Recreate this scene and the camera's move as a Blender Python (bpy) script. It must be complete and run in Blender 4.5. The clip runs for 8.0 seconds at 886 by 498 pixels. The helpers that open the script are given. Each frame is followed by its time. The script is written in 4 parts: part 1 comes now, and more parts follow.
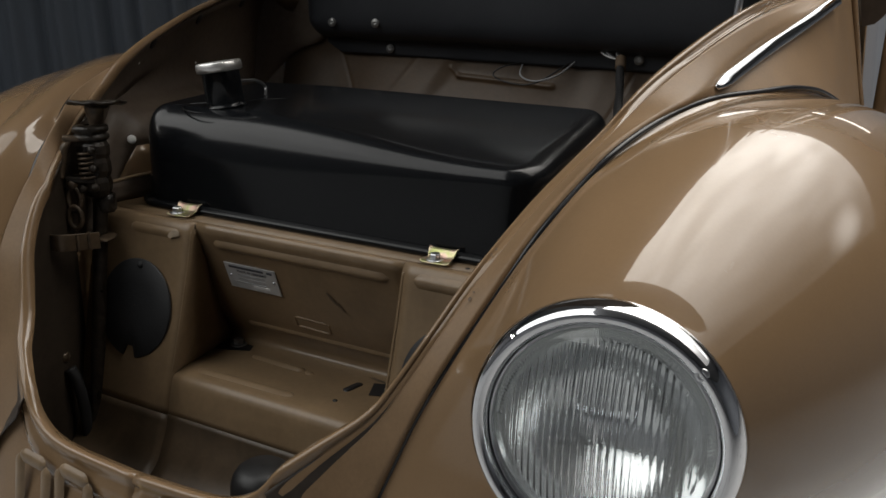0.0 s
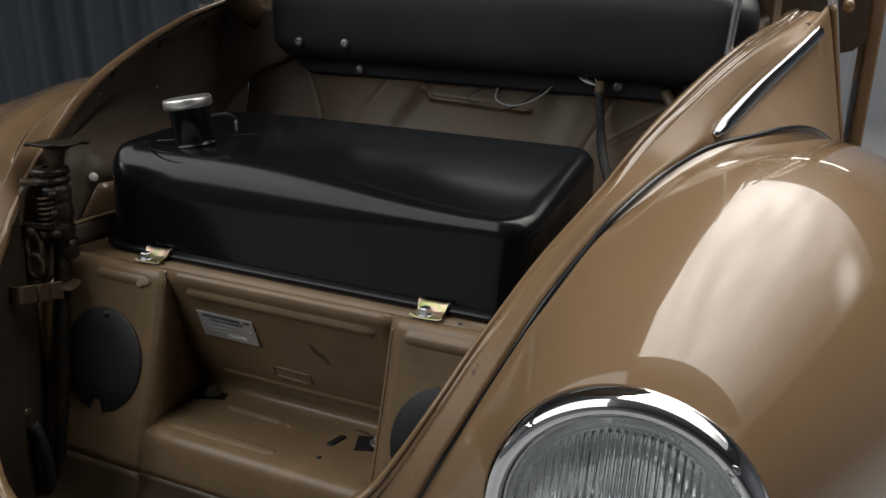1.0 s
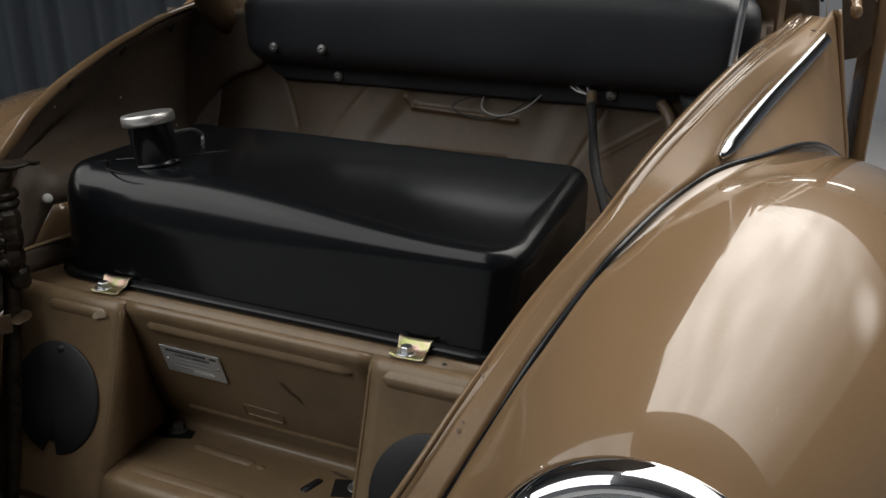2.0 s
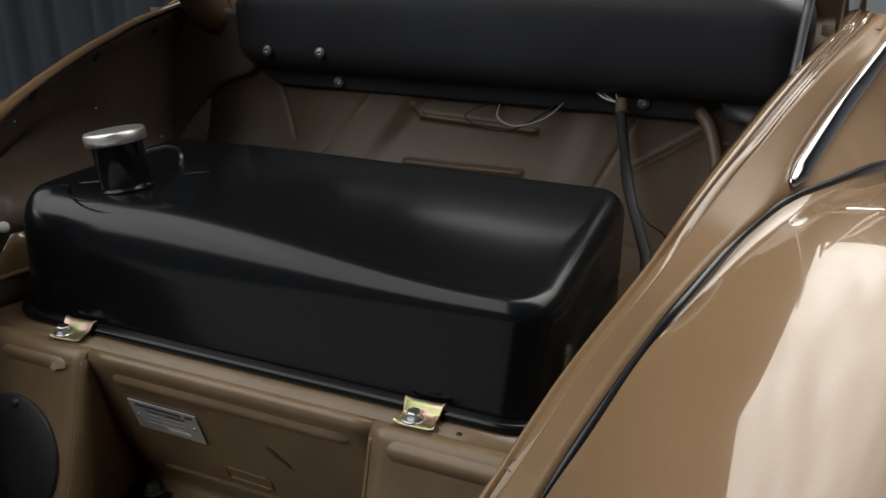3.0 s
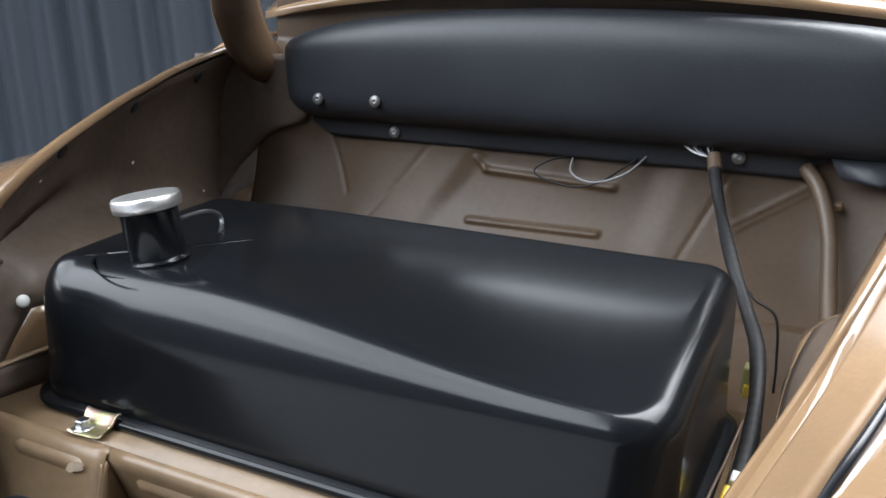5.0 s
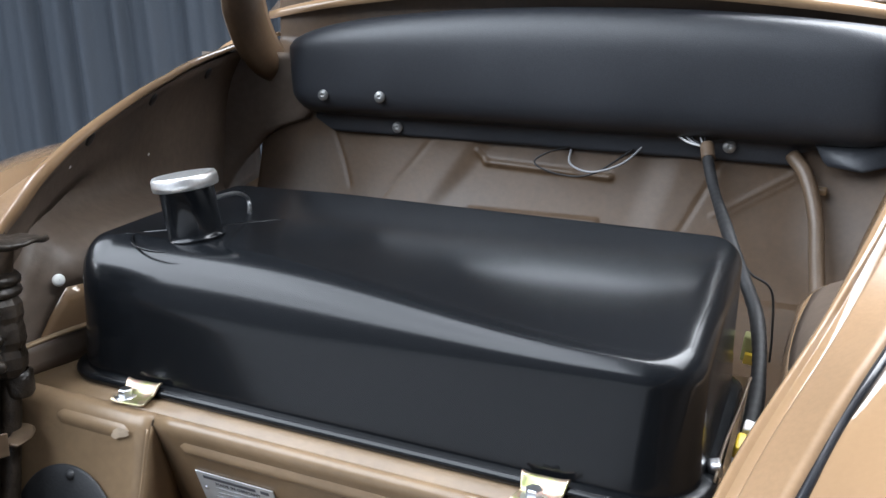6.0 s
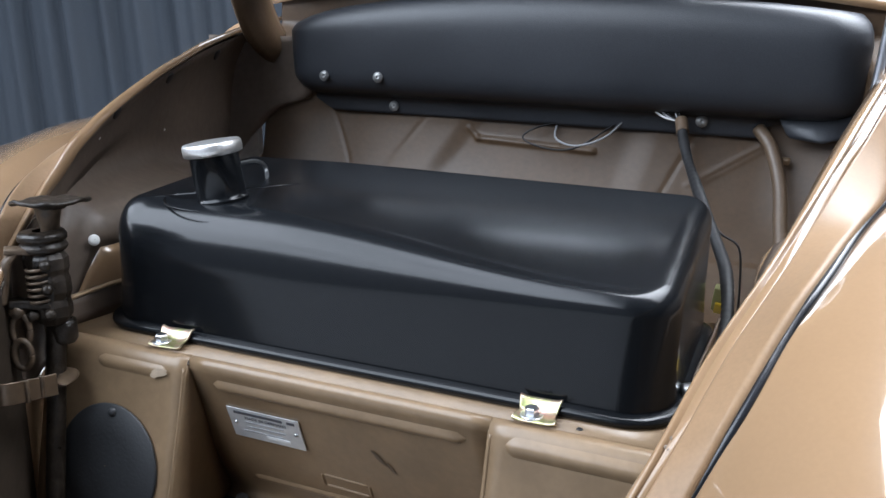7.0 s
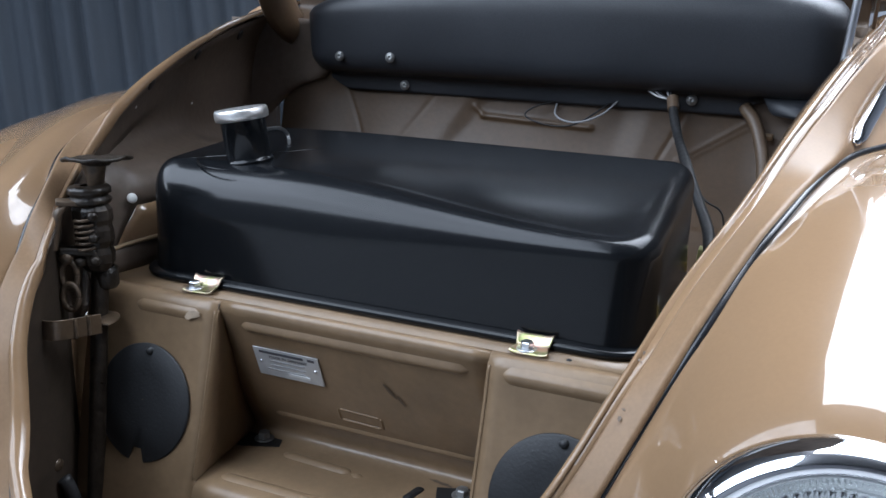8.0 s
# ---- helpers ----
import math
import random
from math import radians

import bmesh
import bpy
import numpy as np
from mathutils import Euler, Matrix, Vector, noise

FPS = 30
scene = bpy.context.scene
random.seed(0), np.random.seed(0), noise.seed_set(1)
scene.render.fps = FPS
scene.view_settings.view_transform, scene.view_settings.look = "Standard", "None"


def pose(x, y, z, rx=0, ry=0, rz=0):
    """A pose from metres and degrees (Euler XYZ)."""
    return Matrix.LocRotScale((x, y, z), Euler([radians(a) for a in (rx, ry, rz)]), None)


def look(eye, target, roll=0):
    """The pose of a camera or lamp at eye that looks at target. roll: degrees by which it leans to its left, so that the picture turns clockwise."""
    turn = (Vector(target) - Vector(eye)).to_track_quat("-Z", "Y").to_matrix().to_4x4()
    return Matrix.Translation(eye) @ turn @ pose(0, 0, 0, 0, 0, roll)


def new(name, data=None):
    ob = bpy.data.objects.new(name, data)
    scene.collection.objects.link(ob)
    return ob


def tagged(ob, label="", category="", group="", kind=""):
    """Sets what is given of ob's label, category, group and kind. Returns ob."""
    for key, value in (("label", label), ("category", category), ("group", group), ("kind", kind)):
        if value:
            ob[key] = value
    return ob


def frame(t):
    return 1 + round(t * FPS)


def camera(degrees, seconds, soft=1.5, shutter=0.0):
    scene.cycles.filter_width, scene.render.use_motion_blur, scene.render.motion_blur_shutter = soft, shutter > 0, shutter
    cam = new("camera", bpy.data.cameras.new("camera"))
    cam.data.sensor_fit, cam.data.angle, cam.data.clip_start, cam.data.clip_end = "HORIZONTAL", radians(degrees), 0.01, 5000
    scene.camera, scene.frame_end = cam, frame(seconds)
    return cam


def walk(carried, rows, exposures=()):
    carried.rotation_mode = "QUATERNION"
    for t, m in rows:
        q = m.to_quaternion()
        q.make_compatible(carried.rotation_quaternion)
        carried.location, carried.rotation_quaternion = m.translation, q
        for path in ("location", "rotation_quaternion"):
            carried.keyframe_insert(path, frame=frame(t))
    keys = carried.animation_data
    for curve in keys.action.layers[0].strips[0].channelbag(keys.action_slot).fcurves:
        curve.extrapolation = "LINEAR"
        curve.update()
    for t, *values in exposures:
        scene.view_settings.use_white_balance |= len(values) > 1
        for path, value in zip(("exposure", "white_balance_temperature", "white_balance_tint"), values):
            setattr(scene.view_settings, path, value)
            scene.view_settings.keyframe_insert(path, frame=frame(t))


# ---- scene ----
cam = camera(55.1, 8.0)
PATH = [
    (0, (0.633, -0.838, 0.296), (-0.241, 0.861, -0.295), 1.4),
    (0.5, (0.594, -0.823, 0.325), (-0.226, 0.899, -0.277), 1.6),
    (1, (0.563, -0.802, 0.352), (-0.202, 0.941, -0.263), 1.8),
    (1.2, (0.553, -0.792, 0.362), (-0.193, 0.957, -0.257), 1.9),
    (2.3, (0.513, -0.682, 0.364), (-0.218, 1.072, -0.261), 1.7),
    (2.5, (0.496, -0.655, 0.358), (-0.233, 1.1, -0.265), 1.6),
    (3, (0.469, -0.586, 0.359), (-0.284, 1.156, -0.272), 1.4),
    (3.5, (0.448, -0.524, 0.363), (-0.348, 1.199, -0.269), 1.1),
    (4, (0.419, -0.475, 0.365), (-0.415, 1.238, -0.246), 1.3),
    (4.5, (0.406, -0.461, 0.358), (-0.464, 1.248, -0.21), 1.1),
    (4.7, (0.399, -0.464, 0.361), (-0.471, 1.248, -0.2), 1.0),
    (5.8, (0.362, -0.536, 0.341), (-0.439, 1.222, -0.177), 1.0),
    (6, (0.36, -0.553, 0.334), (-0.427, 1.213, -0.179), 1.1),
    (6.5, (0.365, -0.601, 0.331), (-0.394, 1.174, -0.193), 1.1),
    (7, (0.377, -0.655, 0.324), (-0.361, 1.127, -0.207), 1.2),
    (7.5, (0.391, -0.703, 0.315), (-0.34, 1.081, -0.22), 1.4),
    (8, (0.416, -0.748, 0.307), (-0.333, 1.026, -0.235), 1.7),
]
EXPOSURES = [(0, -1.50, 6950, 10), (1.2, -1.36, 6900, 10), (2.4, -1.38, 6950, 10), (3.5, -1.08, 6800, 10), (4.0, -0.66, 6520, 10), (4.5, -0.08, 6260, 10), (5.8, 0.60, 6000, 10), (7.0, 0.38, 5800, 10), (8.0, -0.08, 5600, 10)]
walk(cam, [(t, look(eye, target, roll)) for t, eye, target, roll in PATH], EXPOSURES)

# ---------------------------------------------------------------- world and lights
world = bpy.data.worlds.new("studio")
scene.world = world
world.use_nodes = True
world.node_tree.nodes["Background"].inputs[0].default_value = (0.72, 0.8, 0.95, 1)
world.node_tree.nodes["Background"].inputs[1].default_value = 0.06


# ---------------------------------------------------------------- materials


def shader(name, colour, rough=0.5, metal=0.0, coat=0.0, grain=0.0, grain_scale=300.0, bump=0.0, stain=0.12, stain_scale=9.0, rough_vary=0.1):
    m = bpy.data.materials.new(name)
    m.use_nodes = True
    n, l = m.node_tree.nodes, m.node_tree.links
    b = n["Principled BSDF"]
    b.inputs["Metallic"].default_value = metal
    b.inputs["Coat Weight"].default_value = coat
    b.inputs["Coat Roughness"].default_value = 0.14 if name == "black_tank_paint" else 0.2 if coat == 0.3 else 0.16 if coat == 0.4 else 0.03
    b.inputs["Specular IOR Level"].default_value = 0.12 if coat == 1.0 else 0.5
    tc = n.new("ShaderNodeTexCoord")
    big, fine = n.new("ShaderNodeTexNoise"), n.new("ShaderNodeTexNoise")
    big.inputs["Scale"].default_value, big.inputs["Detail"].default_value = stain_scale, 5
    fine.inputs["Scale"].default_value, fine.inputs["Detail"].default_value = grain_scale, 3
    for t in (big, fine):
        l.new(tc.outputs["Object"], t.inputs["Vector"])
    mul = n.new("ShaderNodeMapRange")
    mul.inputs[1].default_value, mul.inputs[2].default_value = 0.3, 0.7
    mul.inputs[3].default_value, mul.inputs[4].default_value = 1 - stain, 1 + stain
    l.new(big.outputs["Fac"], mul.inputs[0])
    mul2 = n.new("ShaderNodeMapRange")
    mul2.inputs[1].default_value, mul2.inputs[2].default_value = 0.3, 0.7
    mul2.inputs[3].default_value, mul2.inputs[4].default_value = 1 - grain, 1 + grain
    l.new(fine.outputs["Fac"], mul2.inputs[0])
    prod = n.new("ShaderNodeMath")
    prod.operation = "MULTIPLY"
    l.new(mul.outputs[0], prod.inputs[0])
    l.new(mul2.outputs[0], prod.inputs[1])
    vm = n.new("ShaderNodeVectorMath")
    vm.operation = "SCALE"
    vm.inputs[0].default_value = colour
    l.new(prod.outputs[0], vm.inputs["Scale"])
    l.new(vm.outputs[0], b.inputs["Base Color"])
    rr = n.new("ShaderNodeMapRange")
    rr.inputs[1].default_value, rr.inputs[2].default_value = 0.3, 0.7
    rr.inputs[3].default_value, rr.inputs[4].default_value = max(0.02, rough * (1 - rough_vary)), min(1, rough * (1 + rough_vary))
    l.new(big.outputs["Fac"], rr.inputs[0])
    l.new(rr.outputs[0], b.inputs["Roughness"])
    if bump:
        bp = n.new("ShaderNodeBump")
        bp.inputs["Strength"].default_value, bp.inputs["Distance"].default_value = 1.0, bump
        l.new(fine.outputs["Fac"], bp.inputs["Height"])
        l.new(bp.outputs[0], b.inputs["Normal"])
    return m


PAINT = shader("brown_paint", (0.235, 0.15, 0.083), 0.25, coat=1.0, stain=0.03, grain=0.02)
PAINT_EDGE = shader("worn_edge_paint", (0.225, 0.144, 0.081), 0.42, coat=0.1, stain=0.09, grain=0.05, stain_scale=20)
PAINT_EDGE.node_tree.nodes["Principled BSDF"].inputs["Specular IOR Level"].default_value = 0.2
PAINT_EDGE.node_tree.nodes["Principled BSDF"].inputs["Coat Roughness"].default_value = 0.28
PAINT_IN = shader("inner_brown_paint", (0.205, 0.139, 0.080), 0.36, coat=0.3, stain=0.16, grain=0.05, bump=0.0002, grain_scale=120, stain_scale=14)
PAINT_IN.node_tree.nodes["Principled BSDF"].inputs["Specular IOR Level"].default_value = 0.35
# dusty, and darkened further for the shade under hood and cover
PAINT_FIRE = shader("dusty_shaded_firewall_paint", (0.080, 0.050, 0.028), 0.42, stain=0.16, grain=0.07, bump=0.0002, grain_scale=120, stain_scale=8)
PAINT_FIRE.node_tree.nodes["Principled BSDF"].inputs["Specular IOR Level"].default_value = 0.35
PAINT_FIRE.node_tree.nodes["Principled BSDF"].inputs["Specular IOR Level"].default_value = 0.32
# dirt stains over a base darkened for the shade below the shelf
PAINT_WELL = shader("dirty_shaded_well_paint", (0.066, 0.045, 0.027), 0.42, stain=0.5, grain=0.12, bump=0.0004, grain_scale=90, stain_scale=11)
# dusty brown, darkened for the shade under the wing's overhang
PAINT_DARK = shader("darkened_dusty_paint", (0.105, 0.079, 0.060), 0.45, stain=0.25, grain=0.1, bump=0.0003, grain_scale=90)
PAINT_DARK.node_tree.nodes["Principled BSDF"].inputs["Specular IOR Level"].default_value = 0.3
# darker than the wing paint: the nose's shade is in this colour
NOSE_SHADE = shader("shaded_nose_paint", (0.036, 0.026, 0.018), 0.5, stain=0.4, grain=0.15, bump=0.0004, grain_scale=90)
TANK = shader("black_tank_paint", (0.0062, 0.0071, 0.0085), 0.26, coat=0.4, stain=0.06, grain=0.03, rough_vary=0.02)
TANK.node_tree.nodes["Principled BSDF"].inputs["Specular IOR Level"].default_value = 0.12
RUBBER = shader("black_rubber", (0.012, 0.012, 0.013), 0.5, stain=0.2, grain=0.1)
COVER = shader("black_fibreboard", (0.026, 0.0285, 0.034), 0.42, stain=0.2, grain=0.25, bump=0.00025, grain_scale=800, stain_scale=5)
CHROME = shader("chrome", (0.82, 0.83, 0.85), 0.05, metal=1.0, stain=0.02)
ALU = shader("brushed_aluminium", (0.90, 0.89, 0.87), 0.40, metal=1.0, stain=0.08, grain=0.06)
ZINC = shader("yellow_zinc", (0.74, 0.62, 0.40), 0.38, metal=1.0, stain=0.2, stain_scale=45)
zn, zl = ZINC.node_tree.nodes, ZINC.node_tree.links
zt, zc, zr = zn.new("ShaderNodeTexNoise"), zn.new("ShaderNodeTexCoord"), zn.new("ShaderNodeValToRGB")
zt.inputs["Scale"].default_value, zt.inputs["Detail"].default_value = 70.0, 2.0
zr.color_ramp.elements[0].position, zr.color_ramp.elements[0].color = 0.36, (0.44, 0.47, 0.20, 1)
zr.color_ramp.elements[1].position, zr.color_ramp.elements[1].color = 0.66, (0.66, 0.42, 0.36, 1)
mid = zr.color_ramp.elements.new(0.5)
mid.color = (0.58, 0.49, 0.34, 1)
zl.new(zc.outputs["Object"], zt.inputs["Vector"])
zl.new(zt.outputs["Fac"], zr.inputs[0])
zl.new(zr.outputs[0], zn["Principled BSDF"].inputs["Base Color"])
STEEL = shader("zinc_steel", (0.6, 0.61, 0.63), 0.3, metal=1.0, stain=0.15, stain_scale=60)
JACKM = shader("grimy_steel", (0.022, 0.016, 0.011), 0.42, metal=0.25, stain=0.55, stain_scale=55, grain=0.35, bump=0.0012, grain_scale=170, rough_vary=0.4)
RUST = shader("rusty_steel", (0.085, 0.058, 0.036), 0.5, metal=0.15, stain=0.4, stain_scale=60, grain=0.25, bump=0.0006, grain_scale=160)
GREYB = shader("dull_grey_bolt", (0.28, 0.28, 0.275), 0.45, metal=0.7, stain=0.3, stain_scale=90)
DISC = shader("black_vinyl", (0.018, 0.019, 0.021), 0.55, stain=0.1, grain=0.12, bump=0.0003)
WIRE = shader("black_loom", (0.012, 0.012, 0.013), 0.6, stain=0.2, grain=0.2)
HOSE = shader("brown_hose", (0.11, 0.074, 0.046), 0.45, stain=0.15, grain=0.1)
YELLOW = shader("yellow_plastic", (0.7, 0.48, 0.03), 0.4)
WHITEP = shader("white_plastic", (0.75, 0.75, 0.73), 0.4)
PLATE = shader("plate_aluminium", (0.68, 0.69, 0.70), 0.4, metal=0.5, stain=0.1, stain_scale=60)
INK = shader("dark_ink", (0.07, 0.07, 0.08), 0.6)
FAINT = shader("faint_stamping", (0.30, 0.30, 0.31), 0.5)
PALE = shader("pale_stamping", (0.75, 0.75, 0.74), 0.4)
CURTAIN = shader("dark_curtain", (0.022, 0.028, 0.037), 0.9, stain=0.15, grain=0.1, stain_scale=2)
FLOORM = shader("pale_floor", (0.41, 0.415, 0.425), 0.3, stain=0.06, stain_scale=2)
DARKWALL = shader("dark_studio_wall", (0.17, 0.175, 0.19), 0.8, stain=0.08, stain_scale=1)
WALLM = shader("grey_wall", (0.32, 0.34, 0.38), 0.8, stain=0.06, stain_scale=1)
CEILM = shader("dark_ceiling", (0.13, 0.13, 0.135), 0.9, stain=0.04, stain_scale=1)
REFLECT = shader("lamp_reflector", (0.95, 0.96, 0.95), 0.10, metal=0.86, stain=0.02)
OLIVE = shader("olive_plastic", (0.34, 0.33, 0.13), 0.5)
PRIMER = shader("bare_primer", (0.32, 0.25, 0.18), 0.5, stain=0.2, stain_scale=80)
STRAPW = shader("worn_black_wire", (0.22, 0.225, 0.23), 0.3, metal=0.8, stain=0.3, stain_scale=90)
STRAP = shader("worn_brown_strap", (0.10, 0.07, 0.045), 0.32, metal=0.3, stain=0.35, stain_scale=50)
SMEAR = shader("dark_grime", (0.10, 0.07, 0.046), 0.6, stain=0.3, stain_scale=120)
LOCKM = shader("pale_yellow_lock", (0.50, 0.43, 0.22), 0.45, metal=0.2, stain=0.2, stain_scale=60)
# opaque: the cabin's dark inside is put into the glass colour
CABIN_GLASS = shader("dark_cabin_glass", (0.012, 0.013, 0.014), 0.05, coat=0.5, stain=0.02)
BEADM = shader("glossy_black_beading", (0.012, 0.013, 0.016), 0.25, stain=0.1)


def glass_material(name, tint=(0.95, 0.97, 0.98), rough=0.02):
    m = bpy.data.materials.new(name)
    m.use_nodes = True
    b = m.node_tree.nodes["Principled BSDF"]
    b.inputs["Base Color"].default_value = (*tint, 1)
    b.inputs["Roughness"].default_value, b.inputs["Transmission Weight"].default_value, b.inputs["IOR"].default_value = rough, 1.0, 1.5
    return m


def diffuser_material(name, strength, colour, fade=0.0, round_at=None, fade_y=0.0):
    """A lamp's cloth diffuser: it glows unevenly, less far from the tubes behind it. fade, fade_y: how much it falls off towards +x and +y, per metre."""
    m = bpy.data.materials.new(name)
    m.use_nodes = True
    n, l = m.node_tree.nodes, m.node_tree.links
    b = n["Principled BSDF"]
    b.inputs["Base Color"].default_value = (0.8, 0.8, 0.8, 1)
    tc, mp, nz, mr = n.new("ShaderNodeTexCoord"), n.new("ShaderNodeMapping"), n.new("ShaderNodeTexNoise"), n.new("ShaderNodeMapRange")
    mp.inputs["Scale"].default_value = (1.6, 0.5, 1)
    nz.inputs["Scale"].default_value, nz.inputs["Detail"].default_value = 1.4, 2.0
    mr.inputs[1].default_value, mr.inputs[2].default_value = 0.35, 0.65
    mr.inputs[3].default_value, mr.inputs[4].default_value = strength * 0.8, strength * 1.2
    l.new(tc.outputs["Object"], mp.inputs["Vector"])
    l.new(mp.outputs[0], nz.inputs["Vector"])
    l.new(nz.outputs["Fac"], mr.inputs[0])
    sx, fall, prod = n.new("ShaderNodeSeparateXYZ"), n.new("ShaderNodeMapRange"), n.new("ShaderNodeMath")
    fall.interpolation_type = "SMOOTHSTEP"
    fall.inputs[1].default_value, fall.inputs[2].default_value = 0.3, 3.7
    fall.inputs[3].default_value, fall.inputs[4].default_value = 1.0, max(0.0, 1.0 - fade * 3.4)
    prod.operation = "MULTIPLY"
    l.new(tc.outputs["Object"], sx.inputs[0])
    l.new(sx.outputs["X"], fall.inputs[0])
    l.new(mr.outputs[0], prod.inputs[0])
    l.new(fall.outputs[0], prod.inputs[1])
    if fade_y:
        fall2, prod3 = n.new("ShaderNodeMapRange"), n.new("ShaderNodeMath")
        fall2.inputs[1].default_value, fall2.inputs[2].default_value = 1.0, 5.0
        fall2.inputs[3].default_value, fall2.inputs[4].default_value = 1.0, max(0.0, 1.0 - fade_y * 4.0)
        prod3.operation = "MULTIPLY"
        l.new(sx.outputs["Y"], fall2.inputs[0])
        l.new(prod.outputs[0], prod3.inputs[0])
        l.new(fall2.outputs[0], prod3.inputs[1])
        prod = prod3
    if round_at:
        # one stronger lamp behind the cloth, brightest in its middle
        dist, mr2, prod2 = n.new("ShaderNodeVectorMath"), n.new("ShaderNodeMapRange"), n.new("ShaderNodeMath")
        dist.operation, prod2.operation, mr2.interpolation_type = "DISTANCE", "ADD", "SMOOTHSTEP"
        dist.inputs[1].default_value = round_at[:3]
        mr2.inputs[1].default_value, mr2.inputs[2].default_value, mr2.inputs[3].default_value, mr2.inputs[4].default_value = 0.1, round_at[3], round_at[4], 0.0
        l.new(tc.outputs["Object"], dist.inputs[0])
        l.new(dist.outputs["Value"], mr2.inputs[0])
        l.new(prod.outputs[0], prod2.inputs[0])
        l.new(mr2.outputs[0], prod2.inputs[1])
        prod = prod2
    l.new(prod.outputs[0], b.inputs["Emission Strength"])
    b.inputs["Emission Color"].default_value = (*colour, 1)
    return m


GLOW = diffuser_material("lamp_cloth", 17.0, (0.98, 0.98, 0.97), 0.278, (3.40, 3.2, 2.6, 0.85, 7.0), 0.14)
GLOW_FRONT = diffuser_material("lamp_cloth_front", 5.2, (0.93, 0.97, 1.0))
GLOW_REAR = diffuser_material("lamp_cloth_rear", 5.5, (0.93, 0.97, 1.0))
TUBE_GLOW = diffuser_material("lamp_tube", 60.0, (1.0, 1.0, 1.0))
TUBE_DIM = diffuser_material("weak_lamp_tube", 20.0, (1.0, 1.0, 1.0))
GLASS = glass_material("clear_glass", rough=0.035)

# ---------------------------------------------------------------- building helpers


def part(name, bm, material, parent=None, label="", smooth=True, thick=0.0, bevel=0.0):
    """Links a bmesh as one mesh object under a thing or a part."""
    bmesh.ops.recalc_face_normals(bm, faces=bm.faces)
    me = bpy.data.meshes.new(name)
    bm.to_mesh(me)
    bm.free()
    me.materials.append(material)
    for p in me.polygons:
        p.use_smooth = smooth
    ob = new(name, me)
    if parent is not None:
        ob.parent = parent
        ob.matrix_parent_inverse = parent.matrix_world.inverted()
    if thick:
        mod = ob.modifiers.new("thickness", "SOLIDIFY")
        mod.thickness, mod.offset = thick, 0
    if bevel:
        mod = ob.modifiers.new("edge", "BEVEL")
        mod.width, mod.segments, mod.limit_method = bevel, 2, "ANGLE"
    if label:
        ob["label"] = label
    return ob


def thing(name, at, label, category, group="", kind=""):
    ob = new(name)
    ob.location = at
    ob.matrix_world = Matrix.Translation(at)
    ob.empty_display_size = 0.05
    return tagged(ob, label, category, group, kind)


def spline(points, n):
    """n points evenly along a smooth line through the given points."""
    p = np.array(points, float)
    q = np.vstack([2 * p[0] - p[1], p, 2 * p[-1] - p[-2]])
    out = []
    for i in range(len(p) - 1):
        a, b, c, d = q[i:i + 4]
        for t in np.linspace(0, 1, 24, endpoint=False):
            out.append(0.5 * ((2 * b) + (c - a) * t + (2 * a - 5 * b + 4 * c - d) * t * t + (3 * b - a - 3 * c + d) * t ** 3))
    out = np.array(out + [p[-1]])
    s = np.concatenate([[0], np.cumsum(np.linalg.norm(np.diff(out, axis=0), axis=1))])
    u = np.linspace(0, s[-1], n)
    return np.stack([np.interp(u, s, out[:, k]) for k in range(out.shape[1])], 1)


def sheet(rows, closed_u=False, closed_v=False, bm=None):
    """A surface through rows of points."""
    bm = bm or bmesh.new()
    vs = [[bm.verts.new(p) for p in r] for r in rows]
    nu, nv = len(vs), len(vs[0])
    for i in range(nu if closed_u else nu - 1):
        for j in range(nv if closed_v else nv - 1):
            f = (vs[i][j], vs[(i + 1) % nu][j], vs[(i + 1) % nu][(j + 1) % nv], vs[i][(j + 1) % nv])
            if len(set(f)) == 4:
                bm.faces.new(f)
    return bm


def tube(points, radius, n=40, seg=10, bm=None, flat=1.0):
    """A round bar or hose along a smooth line."""
    p = spline(points, n)
    t = np.gradient(p, axis=0)
    t /= np.linalg.norm(t, axis=1)[:, None]
    ref = np.array([0, 0, 1.0]) if abs(t[0][2]) < 0.9 else np.array([1.0, 0, 0])
    rows, u = [], None
    for i in range(n):
        u = np.cross(t[i], ref) if u is None else u - t[i] * np.dot(u, t[i])
        u /= np.linalg.norm(u)
        v = np.cross(t[i], u)
        r = radius[i] if isinstance(radius, (list, np.ndarray)) else radius
        rows.append([p[i] + r * (math.cos(a) * u + flat * math.sin(a) * v) for a in np.linspace(0, 2 * math.pi, seg, endpoint=False)])
    bm = sheet(rows, closed_v=True, bm=bm)
    bm.verts.ensure_lookup_table()
    total = len(bm.verts)
    bm.faces.new([bm.verts[total - n * seg + k] for k in range(seg)])
    bm.faces.new([bm.verts[total - seg + k] for k in range(seg)])
    return bm


def lathe(profile, m=None, seg=48, bm=None):
    """Turns (radius, height) pairs round the z axis of m."""
    m = m or Matrix()
    rows = [[m @ Vector((r * math.cos(a), r * math.sin(a), h)) for a in np.linspace(0, 2 * math.pi, seg, endpoint=False)] for r, h in profile]
    bm = sheet(rows, closed_v=True, bm=bm)
    return bm


